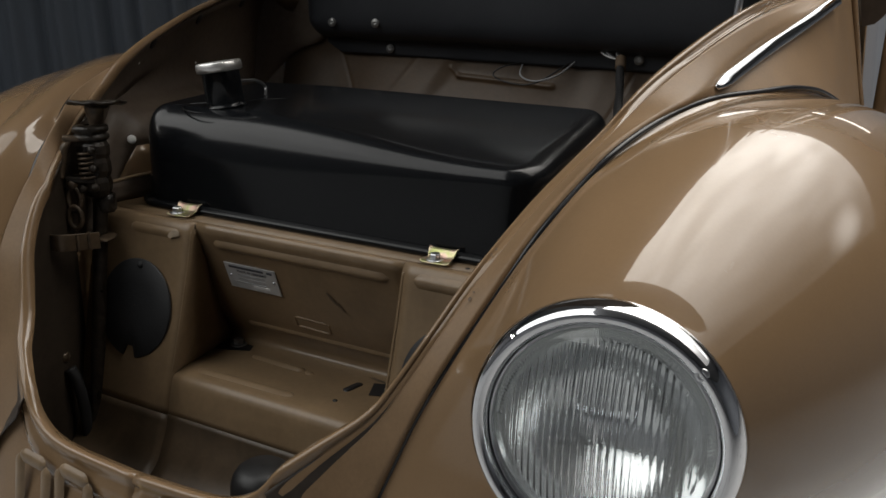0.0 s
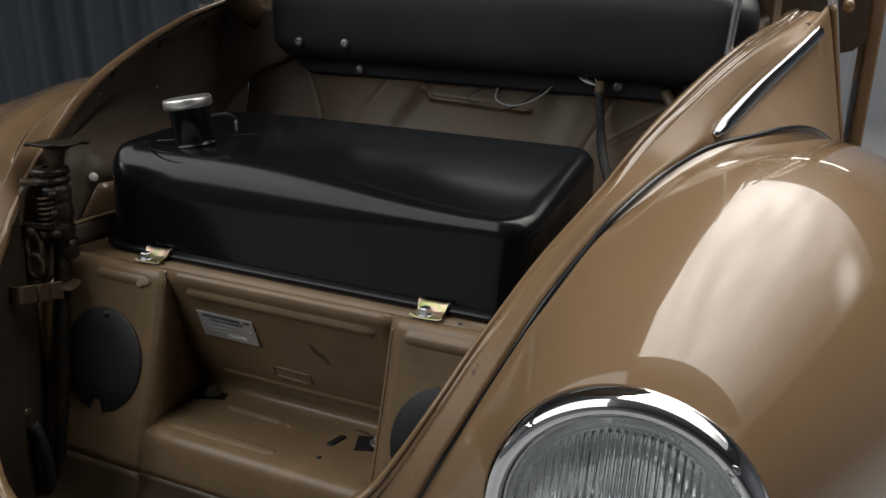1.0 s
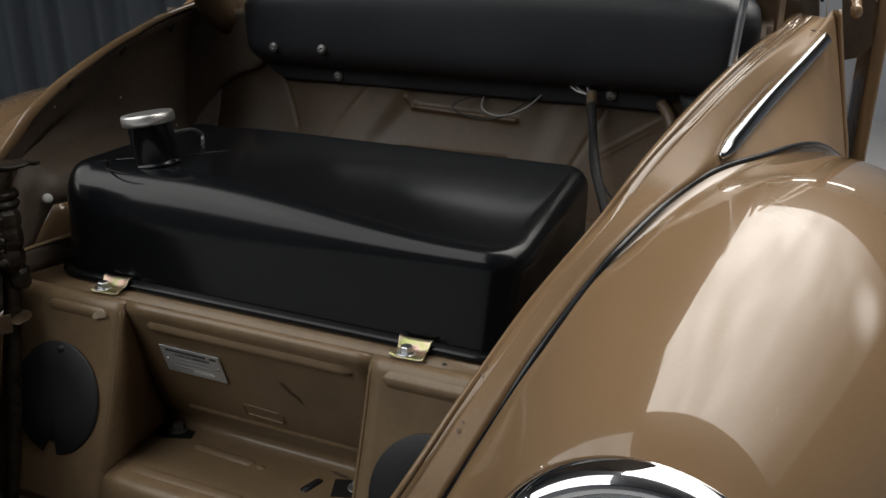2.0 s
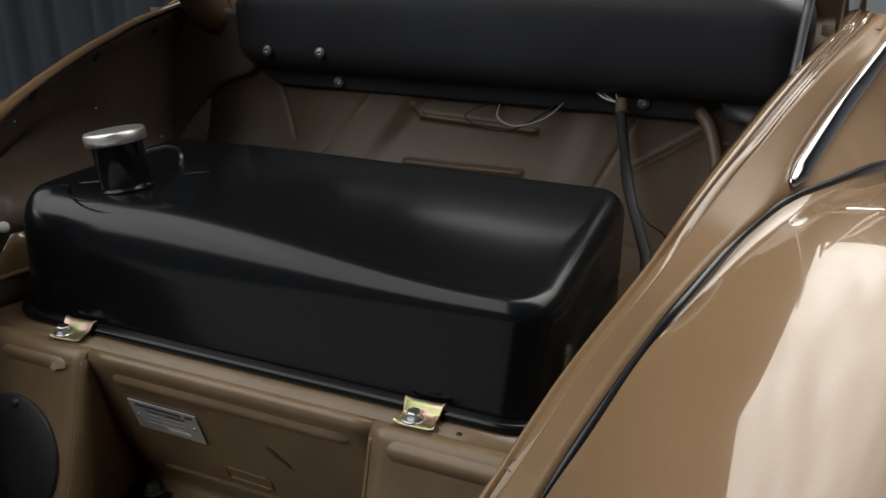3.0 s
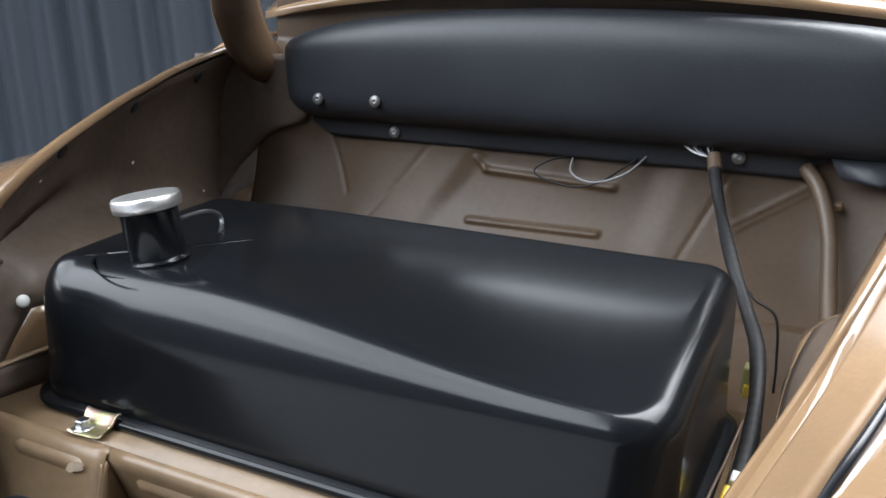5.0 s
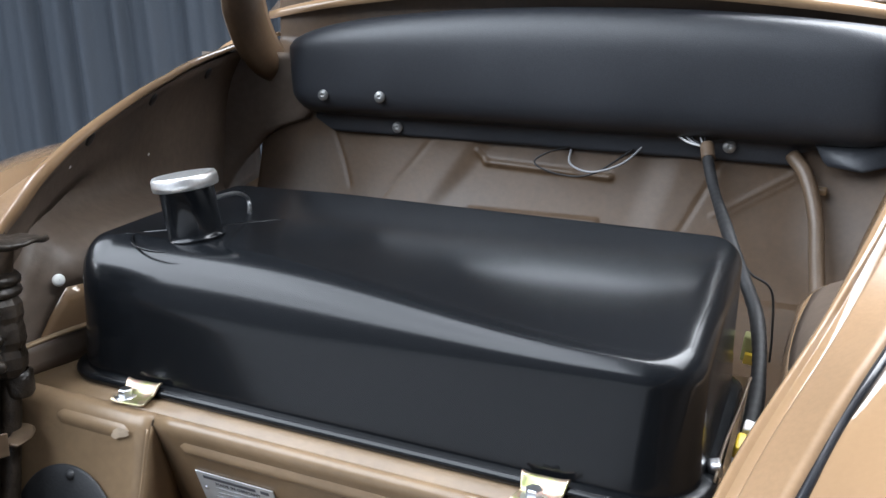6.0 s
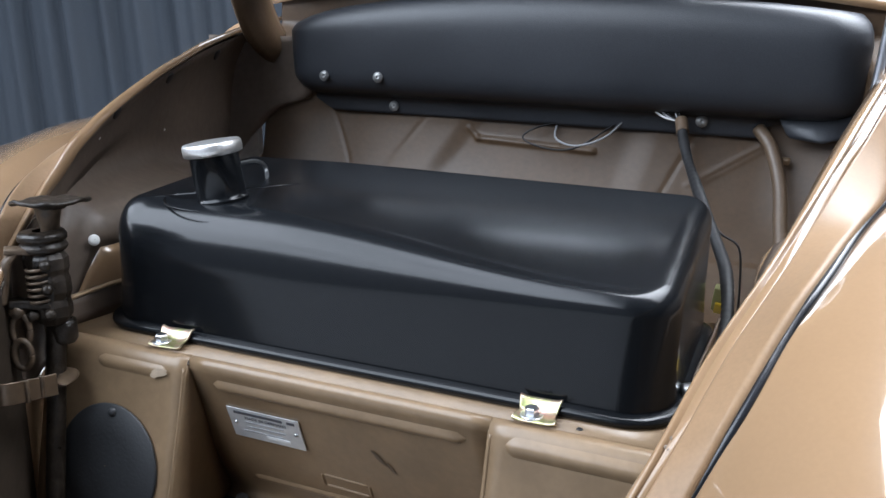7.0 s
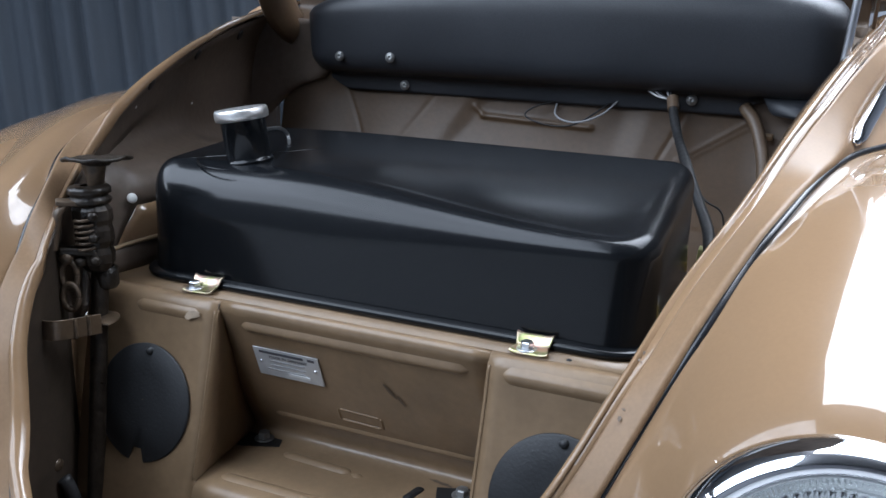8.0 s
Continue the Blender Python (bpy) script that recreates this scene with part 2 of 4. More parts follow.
def block(size, m, bm=None, bevel=0.0):
    bm2 = bmesh.new()
    bmesh.ops.create_cube(bm2, size=1.0, matrix=m @ Matrix.Diagonal((*size, 1)))
    if bevel:
        bmesh.ops.bevel(bm2, geom=bm2.edges[:], offset=bevel, segments=2, affect="EDGES", profile=0.6)
    if bm is None:
        return bm2
    me = bpy.data.meshes.new("tmp")
    bm2.to_mesh(me)
    bm2.free()
    bm.from_mesh(me)
    bpy.data.meshes.remove(me)
    return bm


def frame_on(origin, normal, up=(0, 0, 1)):
    """A pose whose z axis is the normal, and whose y axis is as near to up as can be."""
    z = Vector(normal).normalized()
    x = Vector(up).cross(z).normalized()
    y = z.cross(x)
    return Matrix.Translation(origin) @ Matrix((x, y, z)).transposed().to_4x4()


def hex_bolt(name, m, r, h, parent, material=STEEL, washer=True, label=""):
    bm = bmesh.new()
    if washer:
        lathe([(0.0002, 0.0012), (r * 1.5, 0.0012), (r * 1.6, 0.0006), (r * 1.6, -0.001)], m, 20, bm)
    rows = []
    for rr, hh in ((r, 0), (r, h * 0.85), (r * 0.86, h), (0.0002, h)):
        rows.append([m @ Vector((rr * math.cos(a), rr * math.sin(a), hh)) for a in np.linspace(0, 2 * math.pi, 6, endpoint=False)])
    sheet(rows, closed_v=True, bm=bm)
    return part(name, bm, material, parent, label, smooth=False)


def smooth_table(table):
    return spline(table, 400)


def interp(y, table):
    t = np.asarray(table)
    return np.array([np.interp(y, t[:, 0], t[:, k]) for k in range(1, t.shape[1])])


LEFT_LIP_X = [(-0.30, 0.0), (-0.273, 0.003), (-0.253, 0.009), (-0.226, 0.015), (-0.21, 0.017), (-0.187, 0.0135), (-0.145, 0.0), (-0.07, -0.0135), (0.016, -0.009), (0.09, 0.002), (0.2, 0.003), (0.35, 0.0)]
LEFT_LIP_Z = [(-0.187, 0.0), (-0.145, 0.006), (-0.07, 0.0105), (0.016, 0.006), (0.09, 0.0015), (0.3, 0.0)]
LEFT_BEAD_X = [(-0.231, 0.0), (-0.213, 0.0045), (-0.192, 0.009), (-0.145, 0.0105), (-0.115, 0.015), (-0.019, 0.015), (0.063, 0.012), (0.15, 0.009), (0.35, 0.0)]


def mirror(p, side):
    """A point of the +x side, or its fellow on the other side, which sits slightly inwards and lower and has a narrower rim."""
    if side > 0:
        return (p[0], p[1], p[2])
    x, y = p[0], p[1]
    w = min(1.0, max(0.0, (0.58 - y) / 0.25)) * min(1.0, max(0.0, x / 0.2))
    low = min(1.0, max(0.0, (-0.13 - y) / 0.11))
    xl, xb = float(np.interp(y, lip[:, 1], lip[:, 0])), float(np.interp(y, bead[:, 1], bead[:, 0]))
    f = min(1.0, max(0.0, (x - xl) / max(0.01, xb - xl)))
    near = min(1.0, max(0.0, x / 0.2))
    dx = float(interp(y, LEFT_LIP_X)[0]) * (1 - f) + float(interp(y, LEFT_BEAD_X)[0]) * f
    dz = float(interp(y, LEFT_LIP_Z)[0]) * (1 - f)
    return (-x + 0.018 * w * (1 - 2.9 * low) + dx * near, y, p[2] - 0.016 * w * (1 - low) + dz * near)


# ---------------------------------------------------------------- the room
GROUND = -0.70


def plane_wall(name, m, wide, high, material, thick=0.12):
    return tagged(part(name, block((wide, thick, high), m), material, smooth=False), kind="structure")


floor = tagged(part("floor", block((14, 14, 0.1), pose(0, 0, GROUND - 0.05)), FLOORM, smooth=False), kind="structure")
ceiling = tagged(part("ceiling", block((14.2, 14.2, 0.1), pose(0, 0, 3.0)), CEILM, smooth=False), kind="structure")
plane_wall("wall_north", pose(0, 7.0, 1.1), 14, 3.6, WALLM)
plane_wall("wall_south", pose(0, -6.0, 1.1), 14, 3.6, DARKWALL)
plane_wall("wall_east", pose(7.0, 0, 1.1, 0, 0, 90), 14, 3.6, WALLM)
plane_wall("wall_west", pose(-7.0, 0, 1.1, 0, 0, 90), 14, 3.6, DARKWALL)


def curtain():
    rows = []
    for s in np.linspace(0, 1, 420):
        x, y = -3.8 + 4.0 * s, 1.7 + 2.0 * s
        fold = 0.020 * math.sin(s * 171 + 2 * math.sin(s * 23)) + 0.018 * math.sin(s * 83 + 1.3) + 0.010 * math.sin(s * 353 + 0.4)
        rows.append([(x - fold * 0.43 + 0.02 * math.sin(7 * s + z) - 0.06 * (z - 1), y + fold * (0.9 + 0.1 * z), z) for z in np.linspace(GROUND, 1.75, 18)])
    ob = part("curtain", sheet(rows), CURTAIN, thick=0.004)
    return tagged(ob, "dark blue-grey studio curtain hanging in soft folds", "curtain")


def ceiling_light(x0, x1, y0, y1, material, name="ceiling_light", z=2.6, turn=0):
    c = thing(name, ((x0 + x1) / 2, (y0 + y1) / 2, z), "large white cloth ceiling light in a thin frame", "ceiling light", "ceiling lights")
    bm = sheet([[(x, y, z) for x in np.linspace(x0, x1, 5)] for y in np.linspace(y0, y1, 5)])
    part("diffuser", bm, material, c, "glowing white cloth")
    bm = bmesh.new()
    for cx, cy, wx, wy in (((x0 + x1) / 2, y0, x1 - x0, 0.03), ((x0 + x1) / 2, y1, x1 - x0, 0.03), (x0, (y0 + y1) / 2, 0.03, y1 - y0), (x1, (y0 + y1) / 2, 0.03, y1 - y0)):
        block((wx, wy, 0.05), pose(cx, cy, z + 0.02), bm)
    for cx, cy in ((x0, y0), (x1, y0), (x0, y1), (x1, y1)):
        block((0.02, 0.02, 0.36), pose(cx, cy, z + 0.175), bm)
    part("frame", bm, STEEL, c, smooth=False)
    # turned about its front -x corner
    pivot = Matrix.Translation((x0, y0, 0))
    c.matrix_world = pivot @ Matrix.Rotation(radians(turn), 4, "Z") @ pivot.inverted() @ c.matrix_world
    return c


ceiling_light(-0.22, 4.2, 0.12, 4.5, GLOW, turn=-4)
ceiling_light(-5.5, -0.35, -4.8, -0.2, GLOW_FRONT)
ceiling_light(-1.6, -0.1, 3.0, 3.5, GLOW_REAR)


def tube_lamp(a, b, glow=None):
    """A bare fluorescent tube in a slim fitting, hung on two rods."""
    mid = (Vector(a) + Vector(b)) / 2
    c = thing("tube_lamp", mid, "slim white fluorescent tube lamp hung from the ceiling", "lamp", "tube lamps")
    part("tube", tube([a, mid, b], 0.02, 12, 12), glow or TUBE_GLOW, c, "glowing white tube")
    lift = Vector((0, 0, 0.05))
    bm = tube([Vector(a) + lift, mid + lift, Vector(b) + lift], 0.03, 6, 8)
    for e in (a, b):
        block((0.02, 0.02, 2.95 - e[2]), pose(e[0], e[1], (2.95 + e[2]) / 2 + 0.02), bm)
    part("fitting", bm, WHITEP, c)


tube_lamp((-5.0, -3.3, 2.05), (-4.9, -2.0, 2.05))
tube_lamp((-5.4, -1.4, 2.05), (-5.4, -0.1, 2.05))
tube_lamp((0.6, 6.3, 2.05), (1.9, 6.3, 2.05), TUBE_DIM)
curtain()

# ---------------------------------------------------------------- the car
car = thing("car", (0, 1.0, GROUND), "brown vintage car with its front luggage bay uncovered", "car")

# line of the hood opening's lip and of the fender's beading, as x, y, z on the +x side
LIP = [(0.0, -0.298, -0.200), (0.10, -0.292, -0.198), (0.145, -0.283, -0.183), (0.170, -0.273, -0.155), (0.20, -0.253, -0.130), (0.241, -0.226, -0.096), (0.263, -0.210, -0.062),
       (0.289, -0.187, -0.012), (0.313, -0.145, 0.042), (0.338, -0.07, 0.097), (0.375, 0.016, 0.156), (0.404, 0.09, 0.205),
       (0.437, 0.229, 0.252), (0.464, 0.366, 0.283), (0.488, 0.55, 0.303), (0.503, 0.70, 0.318)]
BEAD = [(0.19, -0.30, -0.36), (0.23, -0.265, -0.26), (0.262, -0.231, -0.165), (0.286, -0.213, -0.095), (0.314, -0.192, -0.032), (0.348, -0.145, 0.043), (0.368, -0.115, 0.084),
        (0.387, -0.066, 0.120), (0.409, -0.019, 0.151), (0.432, 0.063, 0.172), (0.459, 0.15, 0.183), (0.494, 0.233, 0.185), (0.53, 0.33, 0.184),
        (0.56, 0.45, 0.165), (0.60, 0.70, 0.10)]
TRIM = [(0.459, 0.158, 0.196), (0.484, 0.30, 0.228), (0.510, 0.44, 0.256), (0.541, 0.586, 0.291)]
NL = 110
lip, bead = spline(LIP, NL), spline(BEAD, 400)


def bead_partner():
    """For each lip point, the bead point that faces it."""
    out = []
    f = np.linspace(0, 1, NL)
    for i in range(NL):
        y = lip[i][1]
        k = np.interp(y, [-0.298, -0.255, -0.226, -0.187, -0.1, 0.1, 0.7], [-0.30, -0.245, -0.222, -0.192, -0.10, 0.10, 0.7])
        j = int(np.abs(bead[:, 1] - k).argmin())
        out.append(bead[j])
    out = np.array(out)
    front = lip[:, 0] < 0.15
    out[front] = np.stack([lip[front, 0] * 1.05, np.full(front.sum(), -0.335), np.full(front.sum(), -0.36)], 1)
    for _ in range(6):
        out[1:-1] = (out[:-2] + out[1:-1] * 2 + out[2:]) / 4
    return out


partner = bead_partner()


trim_line = spline(TRIM + [(0.556, 0.70, 0.31)], 200)


def body_strip(side):
    rows = []
    for i in range(NL):
        a, b = lip[i], partner[i]
        y = a[1]
        along = lip[min(i + 1, NL - 1)] - lip[max(i - 1, 0)]
        n = np.cross(b - a, along)
        n /= np.linalg.norm(n)
        if np.dot(n, (0.3, -0.5, 0.8)) < 0:
            n = -n
        plain = a + (b - a) * 0.58 + n * 0.004
        line = np.array([np.interp(y, trim_line[:, 1], trim_line[:, 0]), y, np.interp(y, trim_line[:, 1], trim_line[:, 2])]) - np.array([0.004, 0, 0.002])
        f = min(1.0, max(0.0, (y - 0.09) / 0.12))
        f = f * f * (3 - 2 * f)
        m = plain * (1 - f) + line * f
        d = m - a
        back = -d / np.linalg.norm(d)
        e, size = b - a, np.linalg.norm(d)
        rolled = [a + e * 0.20 - n * 0.004, a + e * 0.50 + n * 0.0012, a + e * 0.84 + n * 0.0068, a + e * 0.90 + n * 0.0068, a + e * 0.95 + n * 0.0055, b]
        peak = a + d * 0.52 + n * size * 0.030
        shoulder = [a + d * 0.19 + n * 0.0005, a + (peak - a) * 0.62 - n * 0.0005, peak, (peak + m) / 2 + n * 0.0015, m, b]
        outer = [p * (1 - f) + q * f for p, q in zip(rolled, shoulder)]
        prof = [a + back * 0.003 - n * 0.012, a + back * 0.003 - n * 0.004, a + back * 0.002 - n * 0.001, a, a + d * 0.05 - n * 0.0006, a + d * 0.10 - n * 0.004, a + d * 0.16 - n * 0.0048, a + d * 0.21 - n * 0.002] + list(spline(outer, 26)) + [b - n * 0.012]
        rows.append([mirror(p, side) for p in prof])
    part("opening_lip", sheet([r[:10] for r in rows]), PAINT, car, thick=0.0012)
    return part("front_quarter_panel", sheet([r[9:] for r in rows]), PAINT_EDGE, car, thick=0.0012)


for side in (1, -1):
    body_strip(side)
    sel = list(bead)
    part("fender_beading", tube([mirror(p, side) for p in sel[::8]], 0.0036, 120, 10), BEADM, car, "black rubber fender beading")

# fenders
AXIS = [(-0.235, 0.4745, -0.040), (0.0, 0.495, -0.055), (0.3, 0.53, -0.08), (0.7, 0.55, -0.12), (1.1, 0.56, -0.2)]
RADIUS = [(-0.235, 0.1045), (-0.228, 0.1120), (-0.218, 0.1195), (-0.205, 0.1280), (-0.188, 0.1378), (-0.165, 0.1502), (-0.145, 0.1605), (-0.066, 0.20), (0.063, 0.24), (0.233, 0.266), (0.4, 0.268), (0.7, 0.22), (1.0, 0.1)]
AXIS, RADIUS = smooth_table(AXIS), smooth_table(RADIUS)


def bead_angles():
    """Angle round the fender's axis, y and radius of the beading, by falling angle."""
    out = []
    for p in bead:
        cx, cz = interp(p[1], AXIS) if p[1] > -0.235 else AXIS[0][1:]
        out.append((math.degrees(math.atan2(p[2] - cz, p[0] - cx)) % 360, p[1], math.hypot(p[0] - cx, p[2] - cz)))
    keep = [out[0]]
    for q in out[1:]:
        if q[0] < keep[-1][0] - 0.05:
            keep.append(q)
    return np.array(keep[::-1])


BA = bead_angles()


def fender(side):
    rows = []
    lowest = BA[0][0]
    for th in np.concatenate([np.linspace(BA[-1][0], lowest, 90), np.linspace(lowest, -75, 50)[1:]]):
        if th >= lowest:
            ye, rb = np.interp(th, BA[:, 0], BA[:, 1]), np.interp(th, BA[:, 0], BA[:, 2])
        else:
            k = min(1.0, (lowest - th) / 40)
            ye = BA[0][1] + (1.0 - BA[0][1]) * k * k * (3 - 2 * k)
            rb = interp(ye, RADIUS)[0] + (BA[0][2] - interp(BA[0][1], RADIUS)[0]) * (1 - k)
        gap = rb - (interp(ye, RADIUS)[0] if ye > -0.235 else 0.106)
        row = []
        for f in np.linspace(0, 1, 70):
            g = f ** 1.5
            y = -0.235 + (ye + 0.235) * g
            cx, cz = interp(max(y, -0.235), AXIS)
            r = interp(max(y, -0.235), RADIUS)[0] + gap * g ** 1.3
            row.append(mirror((cx + r * math.cos(math.radians(th)), y, cz + r * math.sin(math.radians(th))), side))
        rows.append(row)
    skin = np.array([[tuple(p) for p in row] for row in rows])
    for _ in range(70):
        skin[1:-1, 1:-1] = 0.5 * skin[1:-1, 1:-1] + 0.125 * (skin[:-2, 1:-1] + skin[2:, 1:-1] + skin[1:-1, :-2] + skin[1:-1, 2:])
    if side < 0:
        # its flank rises more steeply from the beading
        skin[:, :, 2] += 0.012 * np.sin(math.pi * np.minimum(1.0, (1 - np.linspace(0, 1, skin.shape[1])) / 0.44))[None, :]
    part("front_fender", sheet(skin), PAINT, car, "glossy brown rounded front fender", thick=0.0012)


def headlight(side):
    n = Vector((0.09 * side, -1, 0.08))
    c = Vector(mirror((0.4720, -0.240, -0.040), side))
    m = frame_on(c, n)
    ring = part("headlight_ring", lathe([(0.1085, -0.014), (0.1100, -0.004), (0.1098, 0.004), (0.1080, 0.012), (0.1045, 0.0185), (0.1000, 0.0215), (0.0955, 0.0205), (0.0930, 0.0165), (0.0920, 0.008), (0.094, -0.012)], m, 96), CHROME, car, "polished chrome headlight ring")
    part("gasket", lathe([(0.0922, 0.004), (0.0916, 0.011), (0.0902, 0.0125), (0.0888, 0.010), (0.0885, 0.0)], m, 80), STEEL, ring, "thin bright retaining ring")
    # glass with upright flutes
    rows_f, rows_b = [], []
    R = 0.0890
    for r in np.linspace(0.0005, R, 60):
        ring_f, ring_b = [], []
        for a in np.linspace(0, 2 * math.pi, 480, endpoint=False):
            x, y = r * math.cos(a), r * math.sin(a)
            dome = 0.022 * (1 - (r / R) ** 2) + 0.007
            inside = max(0.0, min(1.0, (R * 0.90 - r) / 0.004)) * max(0.0, min(1.0, (0.080 - y) / 0.004))
            flute = 0.0024 * abs(math.sin(x * math.pi / 0.0058)) * inside
            tooth = 0.0016 * abs(math.sin(a * 80)) if 0.915 * R < r < 0.965 * R and y > 0 else 0.0
            ring_f.append(m @ Vector((x, y, dome)))
            ring_b.append(m @ Vector((x, y, dome - 0.0035 - flute - tooth)))
        rows_f.append(ring_f)
        rows_b.append(ring_b)
    rows = rows_f + rows_b[::-1]
    lens = part("lens", sheet(rows, closed_v=True), GLASS, ring, "fluted clear glass lens")
    lens.visible_shadow = False
    part("reflector", lathe([(0.004, -0.062), (0.02, -0.060), (0.04, -0.053), (0.06, -0.040), (0.078, -0.021), (0.0890, 0.002)], m, 64), REFLECT, ring, "silvered reflector bowl")
    part("bulb_shield", lathe([(0.0005, -0.018), (0.010, -0.020), (0.013, -0.026), (0.013, -0.05)], m, 28), CHROME, ring)
    hex_m = m @ Matrix.Translation((0.0710 * side, 0.0680, 0.0190))
    part("ring_screw", lathe([(0.0002, 0.0012), (0.0014, 0.0012), (0.0018, 0.0022), (0.0040, 0.0020), (0.0056, 0.0010), (0.0060, -0.002)], hex_m, 24), STEEL, ring)


for side in (1, -1):
    fender(side)
    headlight(side)

# chrome belt moulding
for side in (1, -1):
    # a flat-crowned strip with rolled edges, pointed at its front end
    path = spline([mirror((p[0] + 0.002, p[1], p[2] - 0.001 - (0.018 if side < 0 else 0)), side) for p in TRIM], 60)
    along = np.gradient(path, axis=0)
    along /= np.linalg.norm(along, axis=1)[:, None]
    rows = []
    for i, (p, t) in enumerate(zip(path, along)):
        n = np.array((0.78 * side, -0.1, 0.62))
        n -= t * np.dot(n, t)
        n /= np.linalg.norm(n)
        w = np.cross(t, n)
        k = math.sqrt(min(1.0, (i + 0.4) / 4))
        rows.append([p + w * (0.0085 * k * a) + n * (0.0056 * k * b - 0.001) for a, b in ((-1, 0), (-0.97, 0.45), (-0.82, 0.80), (-0.5, 0.95), (0, 1.0), (0.5, 0.95), (0.82, 0.80), (0.97, 0.45), (1, 0))])
    bm = sheet(rows)
    bm.verts.ensure_lookup_table()
    bm.faces.new([bm.verts[i] for i in range(9)])
    part("belt_moulding", bm, CHROME, car, "polished chrome belt moulding")

# inner wings
def wing_sheet(rows, zone):
    """One zone of an inner wing: its dusty upper side, the painted wheel arch below it, or the front; upper side and
    front are darkened for shade.
    """
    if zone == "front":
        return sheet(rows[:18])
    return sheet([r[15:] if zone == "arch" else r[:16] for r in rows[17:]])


def inner_wing(side):
    rows = []
    for y in np.concatenate([np.linspace(-0.285, -0.02, 22), np.linspace(0.0, 0.66, 34)]):
        xr, zr = float(np.interp(y, lip[14:, 1], lip[14:, 0])), float(np.interp(y, lip[14:, 1], lip[14:, 2]))
        k = float(np.clip((y + 0.06) / 0.12, 0, 1))
        xa = np.interp(y, [-0.3, -0.15, -0.02, 0.06, 0.36, 0.46, 0.66], [0.235, 0.338, 0.348, 0.354, 0.352, 0.385, 0.47])
        za = np.interp(y, [-0.3, -0.12, -0.05, 0.0, 0.1, 0.28, 0.45, 0.66], [-0.2, -0.02, 0.07, 0.10, 0.122, 0.122, 0.08, 0.0])
        prof = [(xr - 0.002, zr - 0.012), (xr + 0.012, zr - 0.035), (xr + 0.026, zr - 0.07), (xr + 0.034, max(za + 0.045, zr - 0.13)), (xr + 0.03, za + 0.03),
                (xr + 0.012, za + 0.010), (xa + 0.4 * (xr - xa), za - 0.010), (xa + 0.009, za - 0.034), (xa + 0.001, za - 0.06), (xa - 0.004, za - 0.12), (xa - 0.006, -0.26), (xa - 0.006, -0.345)]
        p2 = [(xr - 0.002, zr - 0.012), (xr + 0.006, zr - 0.03)] + [(xa + (xr + 0.006 - xa) * (1 - f) ** 2, (zr - 0.03) * (1 - f) - 0.345 * f) for f in np.linspace(0.1, 1, 10)]
        q = [(a[0] * k + b[0] * (1 - k), a[1] * k + b[1] * (1 - k)) for a, b in zip(prof, p2)]
        q = spline(q, 44)
        rows.append([mirror((x, y, z), side) for x, z in q])
    part("inner_wing", wing_sheet(rows, "upper"), PAINT_DARK, car, "dusty underside of the wing, darkened for shade", thick=0.0015)
    part("nose_side", wing_sheet(rows, "front"), NOSE_SHADE, car, "stained side of the nose, darkened for shade", thick=0.0015)
    part("wheel_arch", wing_sheet(rows, "arch"), PAINT, car, thick=0.0015)


for side in (1, -1):
    inner_wing(side)

# firewall behind the tank
FIRE = [(0.650, 0.372), (0.646, 0.30), (0.645, 0.20), (0.638, 0.14), (0.61, 0.07), (0.56, 0.01), (0.48, -0.05), (0.30, -0.09)]
prof = spline(FIRE, 240)


def groove(x, z, a, b, wide):
    """How near (x, z) is to the line a-b: 1 on it, 0 away from it."""
    ax, az, bx, bz = *a, *b
    t = max(0.0, min(1.0, ((x - ax) * (bx - ax) + (z - az) * (bz - az)) / ((bx - ax) ** 2 + (bz - az) ** 2)))
    return math.exp(-(((x - ax - t * (bx - ax)) ** 2 + (z - az - t * (bz - az)) ** 2) / wide ** 2))


def step(v):
    v = min(1.0, max(0.0, v))
    return v * v * (3 - 2 * v)


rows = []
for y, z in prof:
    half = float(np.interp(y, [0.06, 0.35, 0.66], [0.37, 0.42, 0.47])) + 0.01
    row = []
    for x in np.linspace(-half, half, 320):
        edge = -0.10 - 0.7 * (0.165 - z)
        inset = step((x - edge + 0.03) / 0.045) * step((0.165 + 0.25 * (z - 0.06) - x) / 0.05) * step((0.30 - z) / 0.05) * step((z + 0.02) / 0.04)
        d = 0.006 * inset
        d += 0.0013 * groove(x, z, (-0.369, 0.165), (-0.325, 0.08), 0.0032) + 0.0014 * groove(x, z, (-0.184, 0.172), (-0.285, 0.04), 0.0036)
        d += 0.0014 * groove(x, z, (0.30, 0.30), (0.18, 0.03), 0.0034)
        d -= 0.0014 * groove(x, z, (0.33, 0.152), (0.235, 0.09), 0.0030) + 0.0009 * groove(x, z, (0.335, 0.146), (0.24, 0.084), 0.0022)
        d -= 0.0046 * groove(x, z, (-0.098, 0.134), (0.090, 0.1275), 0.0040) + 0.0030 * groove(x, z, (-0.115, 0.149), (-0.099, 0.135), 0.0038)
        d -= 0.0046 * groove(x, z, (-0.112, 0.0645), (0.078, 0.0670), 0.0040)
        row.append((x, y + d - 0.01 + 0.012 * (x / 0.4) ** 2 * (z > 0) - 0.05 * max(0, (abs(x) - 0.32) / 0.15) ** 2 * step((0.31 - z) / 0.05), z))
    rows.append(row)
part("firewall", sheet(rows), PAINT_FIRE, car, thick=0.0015)

